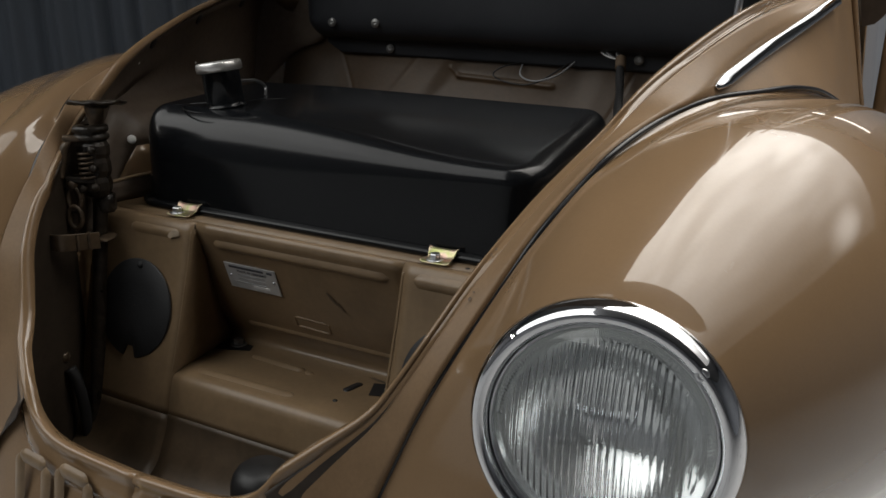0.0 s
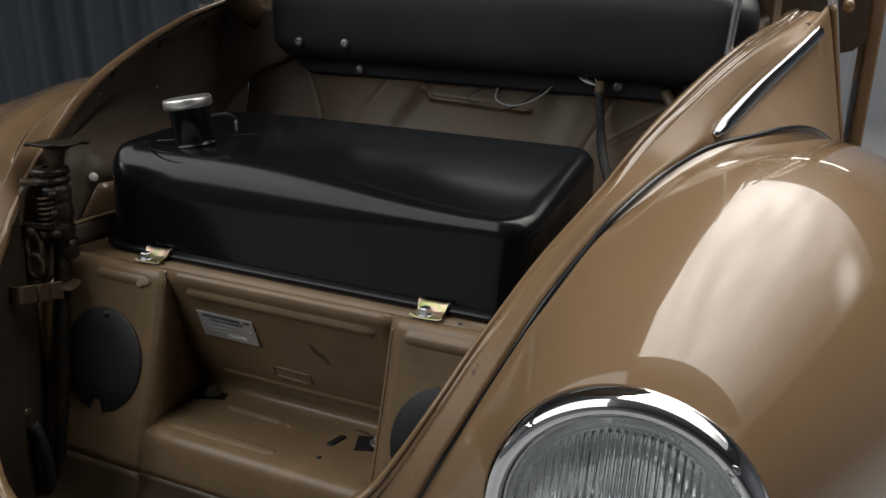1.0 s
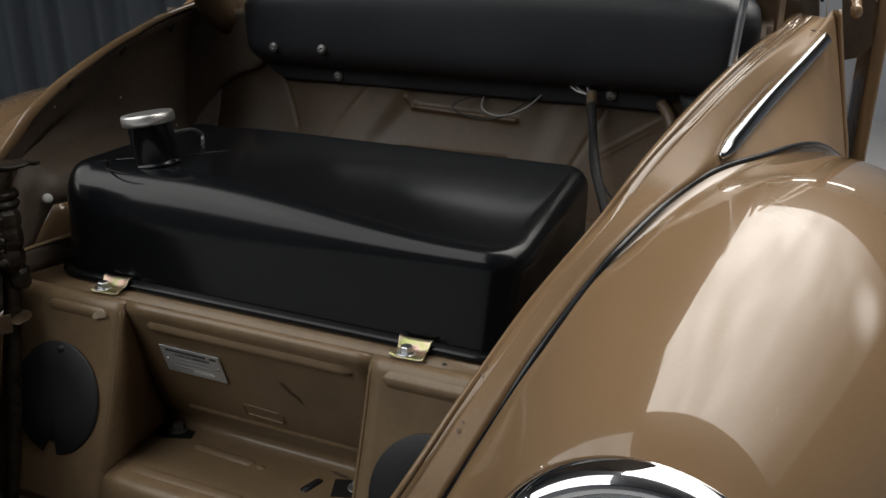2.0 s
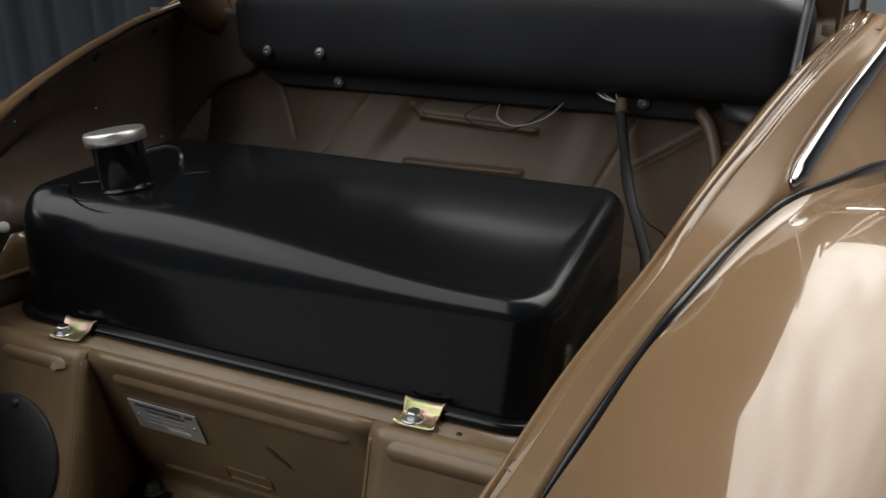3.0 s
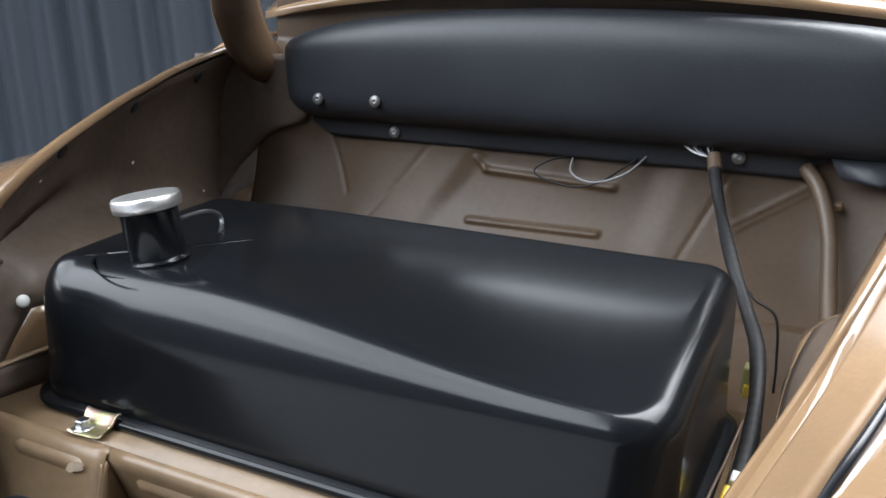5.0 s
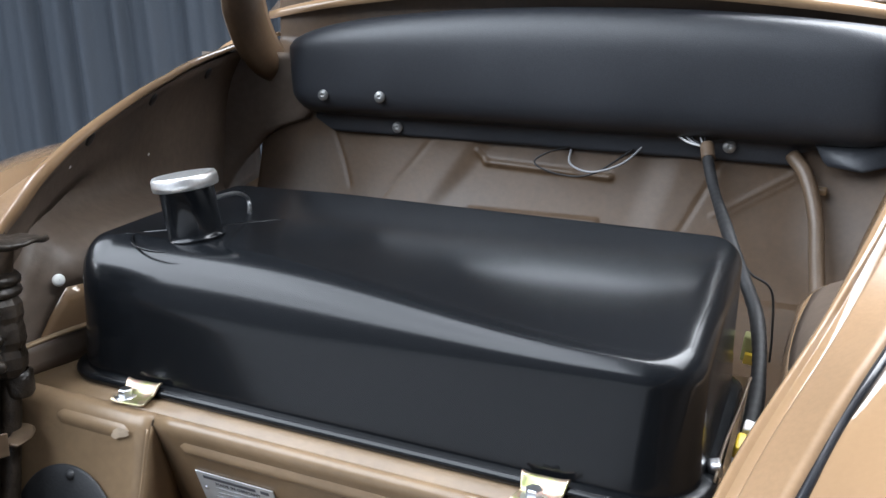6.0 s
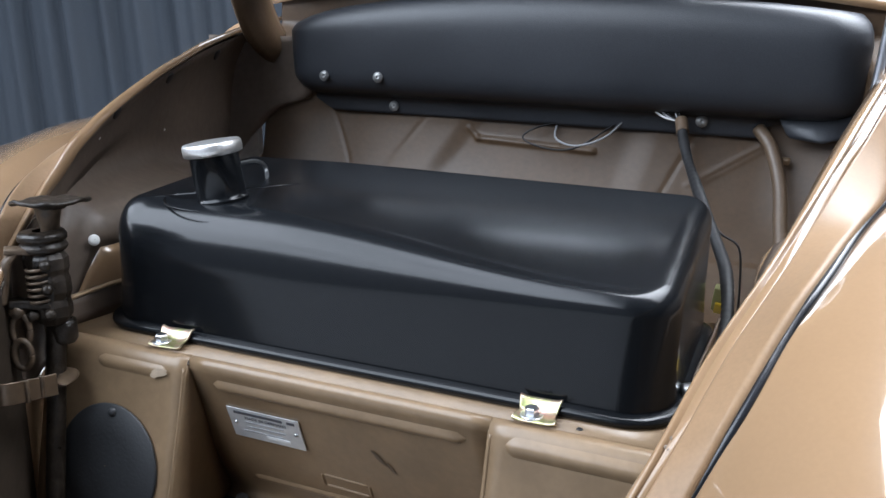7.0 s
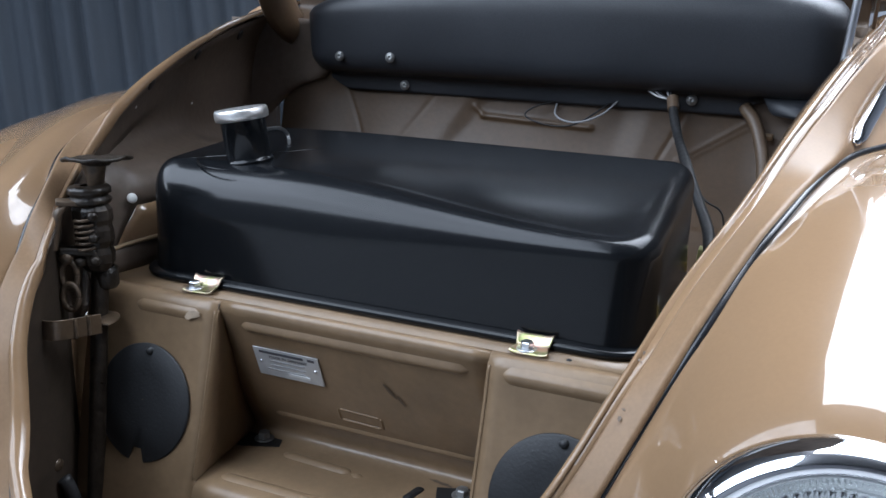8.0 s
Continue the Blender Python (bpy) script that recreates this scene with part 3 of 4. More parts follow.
# spare wheel well, front panel and shelf
def quad_sheet(corners, nu=8, nv=8):
    a, b, c, d = (np.array(p, float) for p in corners)
    return sheet([[a + (b - a) * u + ((d - a) + (c - d - (b - a)) * u) * v for v in np.linspace(0, 1, nv)] for u in np.linspace(0, 1, nu)])


part("tank_ledge", quad_sheet([(-0.335, 0.32, -0.0135), (0.318, 0.32, -0.0135), (0.325, -0.012, -0.0135), (-0.335, -0.012, -0.0135)]), PAINT_IN, car, thick=0.0015)
LAND = [(-0.010, -0.0135), (-0.018, -0.016), (-0.024, -0.024), (-0.035, -0.07), (-0.058, -0.15), (-0.077, -0.212), (-0.10, -0.29), (-0.13, -0.335), (-0.20, -0.345)]
for s in (1, -1):
    edge = spline(LAND, 40)
    rows = [[(x, y, z) for x in np.linspace(s * 0.1615, s * 0.345, 12)] for y, z in edge]
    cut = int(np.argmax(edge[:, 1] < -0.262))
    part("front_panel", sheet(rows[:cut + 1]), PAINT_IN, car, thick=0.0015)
    part("well_wall", sheet(rows[cut:]), PAINT_WELL, car, "dirty brown wall of the spare wheel well, darkened for shade", thick=0.0015)
BACK = [(-0.010, -0.0135), (-0.017, -0.016), (-0.019, -0.022), (-0.008, -0.05), (0.012, -0.10), (0.035, -0.155), (0.055, -0.195), (0.050, -0.207), (0.03, -0.2095), (-0.04, -0.210),
        (-0.07, -0.2105), (-0.079, -0.216), (-0.085, -0.235), (-0.10, -0.29), (-0.13, -0.335), (-0.20, -0.345)]


def recess_half(y, z):
    """Half the width of the recess: its back is wider near the floor."""
    return 0.1615 + 0.013 * step((-0.03 - z) / 0.15) * step((y + 0.08) / 0.10)


line = spline(BACK, 80)
rows = [[(k * recess_half(y, z), y, z) for k in np.linspace(-1, 1, 16)] for y, z in line]
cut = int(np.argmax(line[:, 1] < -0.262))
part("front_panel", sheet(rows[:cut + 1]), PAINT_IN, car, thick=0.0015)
part("well_wall", sheet(rows[cut:]), PAINT_WELL, car, "dirty brown wall of the spare wheel well, darkened for shade", thick=0.0015)
for s in (1, -1):
    bm = bmesh.new()
    side_a = spline([p for p in BACK[2:12]], 30)
    side_b = np.stack([np.interp(side_a[:, 1][::-1], [p[1] for p in LAND][::-1], [p[0] for p in LAND][::-1])[::-1], side_a[:, 1]], 1)
    rows = [[(s * (0.1615 + (recess_half(a[0], a[1]) - 0.1615) * f), b[0] + (a[0] - b[0]) * f, a[1]) for f in np.linspace(0, 1, 6)] for a, b in zip(side_a, side_b)]
    part("recess_side", sheet(rows), PAINT_IN, car, thick=0.0015)
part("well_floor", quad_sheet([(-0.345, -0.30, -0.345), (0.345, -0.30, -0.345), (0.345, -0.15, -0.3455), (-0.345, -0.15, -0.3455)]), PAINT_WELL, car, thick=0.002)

# cowl, windscreen base and body side behind the hood opening
def cowl():
    rows = []
    for y, z in spline([(0.615, 0.338), (0.612, 0.342), (0.618, 0.350), (0.66, 0.366), (0.74, 0.395), (0.84, 0.43)], 18):
        half = 0.50 + max(0, y - 0.62) * 0.4
        rows.append([(x, y + 0.05 * (abs(x) / half) ** 2 - 0.012, z + 0.038 - 0.034 * (x / 0.46) ** 2) for x in np.linspace(-half, half, 40)])
    part("cowl", sheet(rows), PAINT, car, thick=0.0015)


cowl()


for side in (1, -1):
    part("door_pillar", tube([mirror(p, side) for p in ((0.553, 0.705, 0.325), (0.566, 0.705, 0.26), (0.582, 0.705, 0.18), (0.600, 0.705, 0.08), (0.61, 0.705, -0.15))], 0.010, 40, 10, flat=0.6), PAINT, car)


def fuel_tank():
    tank = thing("fuel_tank", (0, 0.16, -0.012), "black painted steel fuel tank clamped in the luggage bay", "fuel tank")
    hx, y0, y1, cr, rear, zb = 0.304, 0.022, 0.298, 0.044, 0.031, -0.006
    cy = (y0 + y1) / 2

    def top(x, y):
        # level along the rear edge; the front edge drops towards +x, and the lid bows between the two
        front = 0.1250 - 0.0225 * step((x + 0.13) / 0.36)
        rear = 0.1435 - 0.004 * step((-0.12 - x) / 0.2)
        v = min(1.1, max(-0.1, (0.285 - y) / 0.245))
        return rear - (rear - front) * (0.6 * v + 0.4 * v * abs(v))

    outline = []
    for qx, qy, a0 in ((1, 1, 0), (-1, 1, 90), (-1, -1, 180), (1, -1, 270)):
        for a in np.linspace(a0, a0 + 90, 11):
            ca, sa = math.cos(math.radians(a)), math.sin(math.radians(a))
            k = rear if qy > 0 else cr
            outline.append((qx * (hx - k) + k * ca, cy + qy * ((y1 - y0) / 2 - k) + k * sa, ca, sa))
    full = []
    for i in range(44):
        p, q = outline[i], outline[(i + 1) % 44]
        full.append(p)
        if i % 11 == 10:
            m = 28 if i in (10, 32) else 12
            full += [(p[0] + (q[0] - p[0]) * k / m, p[1] + (q[1] - p[1]) * k / m, p[2], p[3]) for k in range(1, m)]

    def radius(p):
        front = 0.049 - 0.030 * step((p[0] + 0.10) / 0.38)
        return 0.025 + (front - 0.025) * max(0.0, -p[3]) ** 2

    def ring(out, z):
        return [(p[0] + p[2] * out, p[1] + p[3] * out, z) for p in full]

    def shoulder(a):
        row = []
        for p in full:
            r = radius(p)
            d = r * (1 - math.cos(math.radians(a)))
            x, y = p[0] - p[2] * d, p[1] - p[3] * d
            xt, yt = p[0] - p[2] * r, p[1] - p[3] * r
            tall = r * (1.05 + 0.22 * 1.5 * step((0.26 - p[0]) / 0.36) * max(0.0, -p[3]) ** 2)
            row.append((x, y, top(xt, yt) - tall * (1 - math.sin(math.radians(a)))))
        return row

    def lid(k):
        row = []
        for p in full:
            r = radius(p)
            x, y = (p[0] - p[2] * r) * (0.55 + 0.45 * k), cy + (p[1] - p[3] * r - cy) * k
            row.append((x, y, top(x, y)))
        return row

    rows = [ring(0.003, zb), ring(0.0018, zb + 0.02), ring(0.0006, zb + 0.04)]
    rows += [shoulder(a) for a in np.linspace(0, 90, 18)]
    rows += [lid(k) for k in (0.95, 0.88, 0.8, 0.7, 0.6, 0.5, 0.4, 0.3, 0.2, 0.1, 0.0)]
    bm = sheet(rows, closed_v=True)
    part("shell", bm, TANK, tank)
    fl = [ring(0.0, zb + 0.004), ring(0.009, zb + 0.003), ring(0.0125, zb + 0.001), ring(0.0135, zb - 0.002), ring(0.012, zb - 0.0055), ring(0.0, zb - 0.006)]
    part("flange", sheet(fl, closed_v=True), TANK, tank, "black seam flange round the tank")
    # filler neck, cap and lever
    base, head = Vector((-0.1895, 0.087, 0.122)), Vector((-0.1985, 0.084, 0.1815))
    m = frame_on(base, head - base, (0, 1, 0))
    h = (head - base).length
    neck = part("filler_neck", lathe([(0.0268, -0.014), (0.0268, 0.0035), (0.0282, 0.0042), (0.0286, 0.0056), (0.0282, 0.0070), (0.0266, 0.0078), (0.0262, 0.011), (0.0264, h - 0.004), (0.0285, h - 0.003)], m, 48), TANK, tank, "gloss black filler neck")
    part("filler_cap", lathe([(0.0285, h - 0.006), (0.0312, h - 0.005), (0.0318, h), (0.0315, h + 0.005), (0.0300, h + 0.0075), (0.0255, h + 0.0078), (0.022, h + 0.0068), (0.012, h + 0.006), (0.0003, h + 0.0058)], m, 56), ALU, neck, "brushed aluminium filler cap")
    # shallow pressed ring in front of the neck, and the strap that keeps the cap
    arc = [(-0.197 + 0.060 * math.cos(a), 0.094 + 0.060 * math.sin(a)) for a in np.linspace(3.55, 4.95, 24)]
    part("pad_rim", tube([(x, y, top(x, y) - 0.0004) for x, y in arc], np.interp(np.linspace(0, 1, 50), [0, 0.2, 0.8, 1], [0.0004, 0.0015, 0.0014, 0.0003]), 50, 8), TANK, tank)
    part("cap_strap", tube([(-0.190, 0.108, 0.1600), (-0.196, 0.134, 0.1590), (-0.2015, 0.166, 0.1560), (-0.2035, 0.186, 0.1475), (-0.199, 0.184, 0.1385), (-0.187, 0.166, 0.1335), (-0.177, 0.150, 0.1315)], 0.0023, 60, 10), STRAPW, neck, "worn black wire strap of the cap")
    return tank


fuel_tank()


def tank_clamp(x, turn, half):
    c = thing("tank_clamp", (x, 0.0, -0.012), "yellow zinc-plated clamp bolted over the tank flange", "clamp", "tank clamps")
    m = pose(x, 0.0, -0.0035, 0, 0, turn)
    # a saddle-bent strip: flat on the ledge, stepped up over the flange, its side edges curled
    s = spline([(-0.0135, -0.0082), (-0.0115, -0.0070), (-0.006, -0.0066), (0.000, -0.0064), (0.0045, -0.0045), (0.0075, -0.0006), (0.0095, 0.0022), (0.0120, 0.0032), (0.0140, 0.0031)], 36)
    bm = sheet([[m @ Vector((xx * (0.84 + 0.16 * min(1.0, abs(y - 0.001) / 0.011)), y, z + 0.0026 * abs(xx / half) ** 4 + 0.0006 * math.sin(xx * 90 + 1))) for xx in np.linspace(-half, half, 15)] for y, z in s])
    part("plate", bm, ZINC, c, thick=0.0022, bevel=0.0006)
    hex_bolt("bolt", m @ pose(-0.004 if x > 0 else -0.010, -0.003, -0.0055), 0.0066, 0.0080, c)
    return c


tank_clamp(-0.1975, 3, 0.0195)
tank_clamp(0.1975, 0, 0.0195)


def dash_cover():
    c = thing("dash_cover", (0, 0.62, 0.16), "black fibreboard cover over the back of the dashboard", "cover")
    sec = [(0.642, 0.357), (0.618, 0.3575), (0.597, 0.347), (0.584, 0.312), (0.585, 0.24), (0.592, 0.212), (0.606, 0.199), (0.622, 0.194), (0.629, 0.188), (0.632, 0.164)]
    rows = []
    ends = 1 - np.cos(np.linspace(0, math.pi / 2, 10))
    us = np.concatenate([ends * 0.05, np.linspace(0.07, 0.93, 44), 1 - ends[::-1] * 0.05])
    for y, z in spline(sec, 56):
        x0 = float(np.interp(z, [0.164, 0.172, 0.185, 0.198, 0.22, 0.30, 0.325, 0.342, 0.352, 0.358], [-0.362, -0.378, -0.398, -0.418, -0.430, -0.432, -0.424, -0.405, -0.380, -0.350]))
        x1 = float(np.interp(z, [0.164, 0.185, 0.19, 0.196, 0.21, 0.30, 0.325, 0.342, 0.358], [0.330, 0.335, 0.375, 0.440, 0.452, 0.454, 0.452, 0.448, 0.438]))
        row = []
        for u in us:
            x = x0 + (x1 - x0) * u
            e = max(0.0, 1 - u / 0.06, 1 - (1 - u) / 0.06)
            depth = 0.040 * (1 - math.sqrt(max(0.0, 1 - e * e))) * (1.0 if z > 0.2 else max(0.0, (z - 0.185) / 0.015))
            lift = max(0.0, z - 0.29) / 0.06
            row.append((x, min(0.645, y + depth), z - 0.020 * (abs(x - 0.06) / 0.38) ** 2.2 * lift))
        rows.append(row)
    part("panel", sheet(rows), COVER, c, thick=0.003)
    for x, y, z in ((-0.354, 0.586, 0.224), (-0.255, 0.586, 0.226), (-0.247, 0.629, 0.177), (0.247, 0.627, 0.184)):
        m = frame_on((x, y - 0.004, z), (0.1, -1, 0.12))
        part("washer_screw", lathe([(0.0002, 0.0006), (0.0016, 0.0008), (0.0020, 0.0018), (0.0040, 0.0016), (0.0048, 0.0008), (0.0082, 0.0006), (0.0088, -0.0015)], m, 24), GREYB, c, "bright zinc screw with washer")
    return c


dash_cover()


def hinge(side):
    low = 0.011 if side < 0 else 0.0
    back = 0.028 if side < 0 else 0.0
    a = spline([(0.480, 0.46), (0.484, 0.37), (0.490, 0.335), (0.524, 0.285 - low * 0.5), (0.575, 0.257 - low), (0.612 + back * 0.5, 0.250 - low)], 30)
    b = spline([(0.560, 0.46), (0.587, 0.37), (0.600, 0.335), (0.613 + back * 0.4, 0.30), (0.622 + back, 0.28), (0.630 + back, 0.268 - low)], 30)
    rows = [[(side * (0.462 - 0.012 * math.sin(math.pi * f)) if side < 0 else 0.478 + 0.004 * f, p[0] + (q[0] - p[0]) * f, p[1] + (q[1] - p[1]) * f) for f in np.linspace(0, 1, 8)] for p, q in zip(a, b)]
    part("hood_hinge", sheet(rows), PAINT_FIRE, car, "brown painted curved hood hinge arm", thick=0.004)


hinge(-1)
hinge(1)


def jack():
    j = thing("car_jack", (-0.30, -0.05, -0.34), "grimy dark steel car jack standing upright in the bay", "car jack")
    x, y = -0.306, -0.038
    up = pose(x, y, 0.0, 0, -2, 0)
    part("post", tube([(x - 0.003, y - 0.003, 0.03), (x - 0.004, y - 0.005, 0.0), (x + 0.004, y - 0.034, -0.16), (x + 0.012, y - 0.066, -0.34)], 0.0098, 40, 18), JACKM, j)
    bm = lathe([(0.0088, 0.080), (0.0088, 0.104), (0.0094, 0.110), (0.0108, 0.118), (0.0125, 0.127), (0.0135, 0.131)], up, 24)
    part("shank", bm, RUST, j, "pale rusty flared shank")
    bm = lathe([(0.0003, 0.0016), (0.010, 0.0024), (0.019, 0.0012), (0.027, 0.0022), (0.0345, 0.0008), (0.0372, 0.0022), (0.0385, -0.0004), (0.0365, -0.0022), (0.027, -0.0020), (0.016, -0.0042), (0.0125, -0.008)], pose(x + 0.001, y, 0.1365, -5, -5, 0), 72)
    for v in bm.verts:
        a = math.atan2(v.co.y - y, v.co.x - x)
        v.co.z += (0.0012 * math.sin(a * 3 + 0.6) + 0.0008 * math.sin(a * 7 + 1) + 0.0004 * math.sin(a * 13)) * min(1.0, math.hypot(v.co.x - x, v.co.y - y) / 0.036) ** 2
    part("foot_plate", bm, JACKM, j, "thin buckled foot plate")
    side = pose(x - 0.001, y - 0.010, 0.0, 0, -2, 0)
    part("collar", lathe([(0.009, 0.108), (0.0215, 0.107), (0.0235, 0.104), (0.0235, 0.0995), (0.020, 0.098), (0.020, 0.0955), (0.0225, 0.0945), (0.0235, 0.091), (0.0215, 0.088), (0.014, 0.087)], side, 28), JACKM, j)
    part("gear_case", lathe([(0.012, 0.089), (0.0205, 0.087), (0.0245, 0.081), (0.0250, 0.070), (0.0225, 0.064), (0.0240, 0.058), (0.0245, 0.046), (0.0215, 0.038), (0.0235, 0.031), (0.0225, 0.020), (0.0165, 0.012), (0.010, 0.008)], side @ Matrix.Diagonal((1.0, 0.8, 1.0, 1.0)), 9), JACKM, j, "oily lumpy gear case", smooth=False, bevel=0.0012)
    for z in (0.077, 0.052, 0.026):
        part("case_bolt", lathe([(0.0002, 0.0045), (0.0040, 0.0040), (0.0055, 0.0015), (0.0058, -0.004)], frame_on((x + 0.013, y - 0.026, z), (0.75, -0.65, 0.1)), 12), JACKM, j)
    part("spring", tube([(x + 0.000 + 0.0105 * math.cos(a), y - 0.024 + 0.0105 * math.sin(a), 0.034 + a * 0.00105) for a in np.linspace(0, 38, 150)], 0.0018, 260, 6), RUST, j, "rusty coil spring")
    part("ear", block((0.034, 0.016, 0.0060), pose(x - 0.010, y - 0.030, 0.091, 3, 6, 48), bevel=0.0018), RUST, j)
    part("lever", tube([(x - 0.012, y - 0.036, 0.090), (x - 0.018, y - 0.044, 0.080), (x - 0.020, y - 0.047, 0.062), (x - 0.023, y - 0.050, 0.040)], np.interp(np.linspace(0, 1, 30), [0, 0.25, 1], [0.0045, 0.0078, 0.0070]), 30, 10, flat=0.65), RUST, j, "rusty flat lever")
    part("lower_yoke", block((0.040, 0.018, 0.009), pose(x - 0.008, y - 0.030, 0.036, 0, 8, 45), bevel=0.003), JACKM, j)
    part("pivot", lathe([(0.0002, 0.006), (0.006, 0.005), (0.0075, 0.0), (0.0075, -0.012)], frame_on((x - 0.014, y - 0.042, 0.030), (0.3, -1, 0.1)), 18), RUST, j)
    part("pivot", lathe([(0.0002, 0.006), (0.005, 0.005), (0.006, 0.0), (0.006, -0.012)], frame_on((x - 0.004, y - 0.032, 0.024), (0.3, -1, 0.1)), 18), JACKM, j)
    for k, (dx, z0, z1) in enumerate(((-0.013, 0.026, -0.006), (-0.011, 0.000, -0.030))):
        part("link", tube([(x + dx + 0.0075 * math.cos(a), y - 0.040 - 0.003 * k + 0.004 * math.cos(a), (z0 + z1) / 2 + (z0 - z1) / 2 * math.sin(a)) for a in np.linspace(0, 2 * math.pi, 13)], 0.0034, 40, 8), RUST, j)
    part("sleeve", lathe([(0.0105, 0.012), (0.0140, 0.010), (0.0140, -0.010), (0.0112, -0.014)], up, 22), JACKM, j)
    # bent strap: a bracket on the wing that grips the post
    path = [(-0.2825, -0.074), (-0.2845, -0.084), (-0.2870, -0.094), (-0.2900, -0.106), (-0.2935, -0.118), (-0.2980, -0.125), (-0.3060, -0.128), (-0.3190, -0.1275)]
    bm = sheet([[(px, py, -0.043 + 0.006 * min(1.0, (-0.074 - py) / 0.05) + h) for h in (-0.0115, -0.010, 0.0, 0.010, 0.0115)] for px, py in spline(path, 30)])
    strap = part("clamp_strap", bm, STRAP, j, "brown painted strap that holds the jack", thick=0.0026, bevel=0.0007)
    for py in (-0.090, -0.105):
        px = float(np.interp(py, [p[1] for p in path[::-1]], [p[0] for p in path[::-1]]))
        part("rib", block((0.0045, 0.0040, 0.023), pose(px + 0.001, py, -0.0400, 0, 0, 12), bevel=0.0012), RUST, strap)
    part("grip", tube([(-0.2828, -0.074, -0.044), (-0.286, -0.058, -0.044), (-0.298, -0.046, -0.044), (-0.311, -0.049, -0.044)], 0.0105, 24, 10, flat=0.14), STRAP, strap)
    return j


jack()

# covers of the side openings in the front panel
def panel_y(z):
    t = LAND[::-1]
    return float(np.interp(z, [p[1] for p in t], [p[0] for p in t]))


def round_cover(x):
    n = Vector((0, -1, 0.27)).normalized()
    c = Vector((x, panel_y(-0.139) - 0.002, -0.139))
    m = frame_on(c, n)
    pts = []
    for a in np.linspace(0, 2 * math.pi, 72, endpoint=False):
        r = 0.069
        px, py = r * 0.94 * math.cos(a), r * math.sin(a)
        if abs(px) < 0.006 and py < 0:
            py += 0.016
        pts.append((px, py))
    rows = [[m @ Vector((px, py, 0)) for px, py in pts], [m @ Vector((px, py, 0.002)) for px, py in pts], [m @ Vector((px * 0.98, py * 0.98, 0.003)) for px, py in pts], [m @ Vector((px * 0.5, py * 0.5 + 0.002, 0.003)) for px, py in pts], [m @ Vector((px * 0.01, py * 0.01 + 0.004, 0.003)) for px, py in pts]]
    cover = part("access_cover", sheet(rows, closed_v=True), DISC, car, "round black access cover with a notch")
    part("screw", lathe([(0.0002, 0.004), (0.003, 0.0036), (0.0045, 0.002), (0.005, 0)], m @ pose(0.002, 0.061, 0.003), 18), DISC, cover)


round_cover(-0.245)
round_cover(0.245)


def rib(p0, p1, normal, wide, high, name="pressed_rib", material=None):
    """A pressed bead in sheet metal, from p0 to p1."""
    a, b = Vector(p0), Vector(p1)
    n = Vector(normal).normalized()
    d = (b - a).normalized()
    w = n.cross(d)
    L = (b - a).length
    rows = []
    for s in np.linspace(0, 1, 28):
        t = s * L
        e = min(1.0, math.sqrt(max(0.0, min(t, L - t)) / wide))
        rows.append([a + d * t + w * (wide * (k) * max(0.05, e)) + n * (high * e * math.cos(k * math.pi / 2) ** 1.0 - 0.0006) for k in np.linspace(-1, 1, 9)])
    return part(name, sheet(rows), material or PAINT_IN, car)


def back_y(z):
    t = BACK[2:7][::-1]
    return float(np.interp(z, [p[1] for p in t], [p[0] for p in t]))


nb = Vector((0, -1, -0.4))
rib((-0.14, back_y(-0.040), -0.040), (0.14, back_y(-0.040), -0.040), nb, 0.009, 0.006)
rib((-0.135, back_y(-0.170), -0.170), (0.14, back_y(-0.170), -0.170), nb, 0.007, 0.004)
rib((0.176, panel_y(-0.031), -0.031), (0.305, panel_y(-0.031), -0.031), (0, -1, 0.25), 0.010, 0.005)
rib((-0.275, panel_y(-0.032), -0.032), (-0.181, panel_y(-0.032), -0.032), (0, -1, 0.25), 0.009, 0.004)
rib((-0.108, 0.020, -0.2095), (-0.012, 0.016, -0.2095), (0, 0, 1), 0.009, 0.004)
rib((-0.145, -0.052, -0.210), (0.02, -0.050, -0.210), (0, 0, 1), 0.010, 0.004)
rib((-0.012, 0.014, -0.2095), (0.004, 0.013, -0.2095), (0, 0, 1), 0.007, 0.003)


# pressed fold on the left end of the recess
rib((-0.1665, 0.35 * panel_y(-0.06) + 0.65 * back_y(-0.06), -0.06), (-0.1700, 0.4 * panel_y(-0.15) + 0.6 * back_y(-0.15), -0.150), (1, 0, 0), 0.006, 0.0030)
rib((-0.1700, 0.4 * panel_y(-0.15) + 0.6 * back_y(-0.15), -0.150), (-0.1640, panel_y(-0.198) + 0.02, -0.198), (1, 0, 0), 0.006, 0.0026)


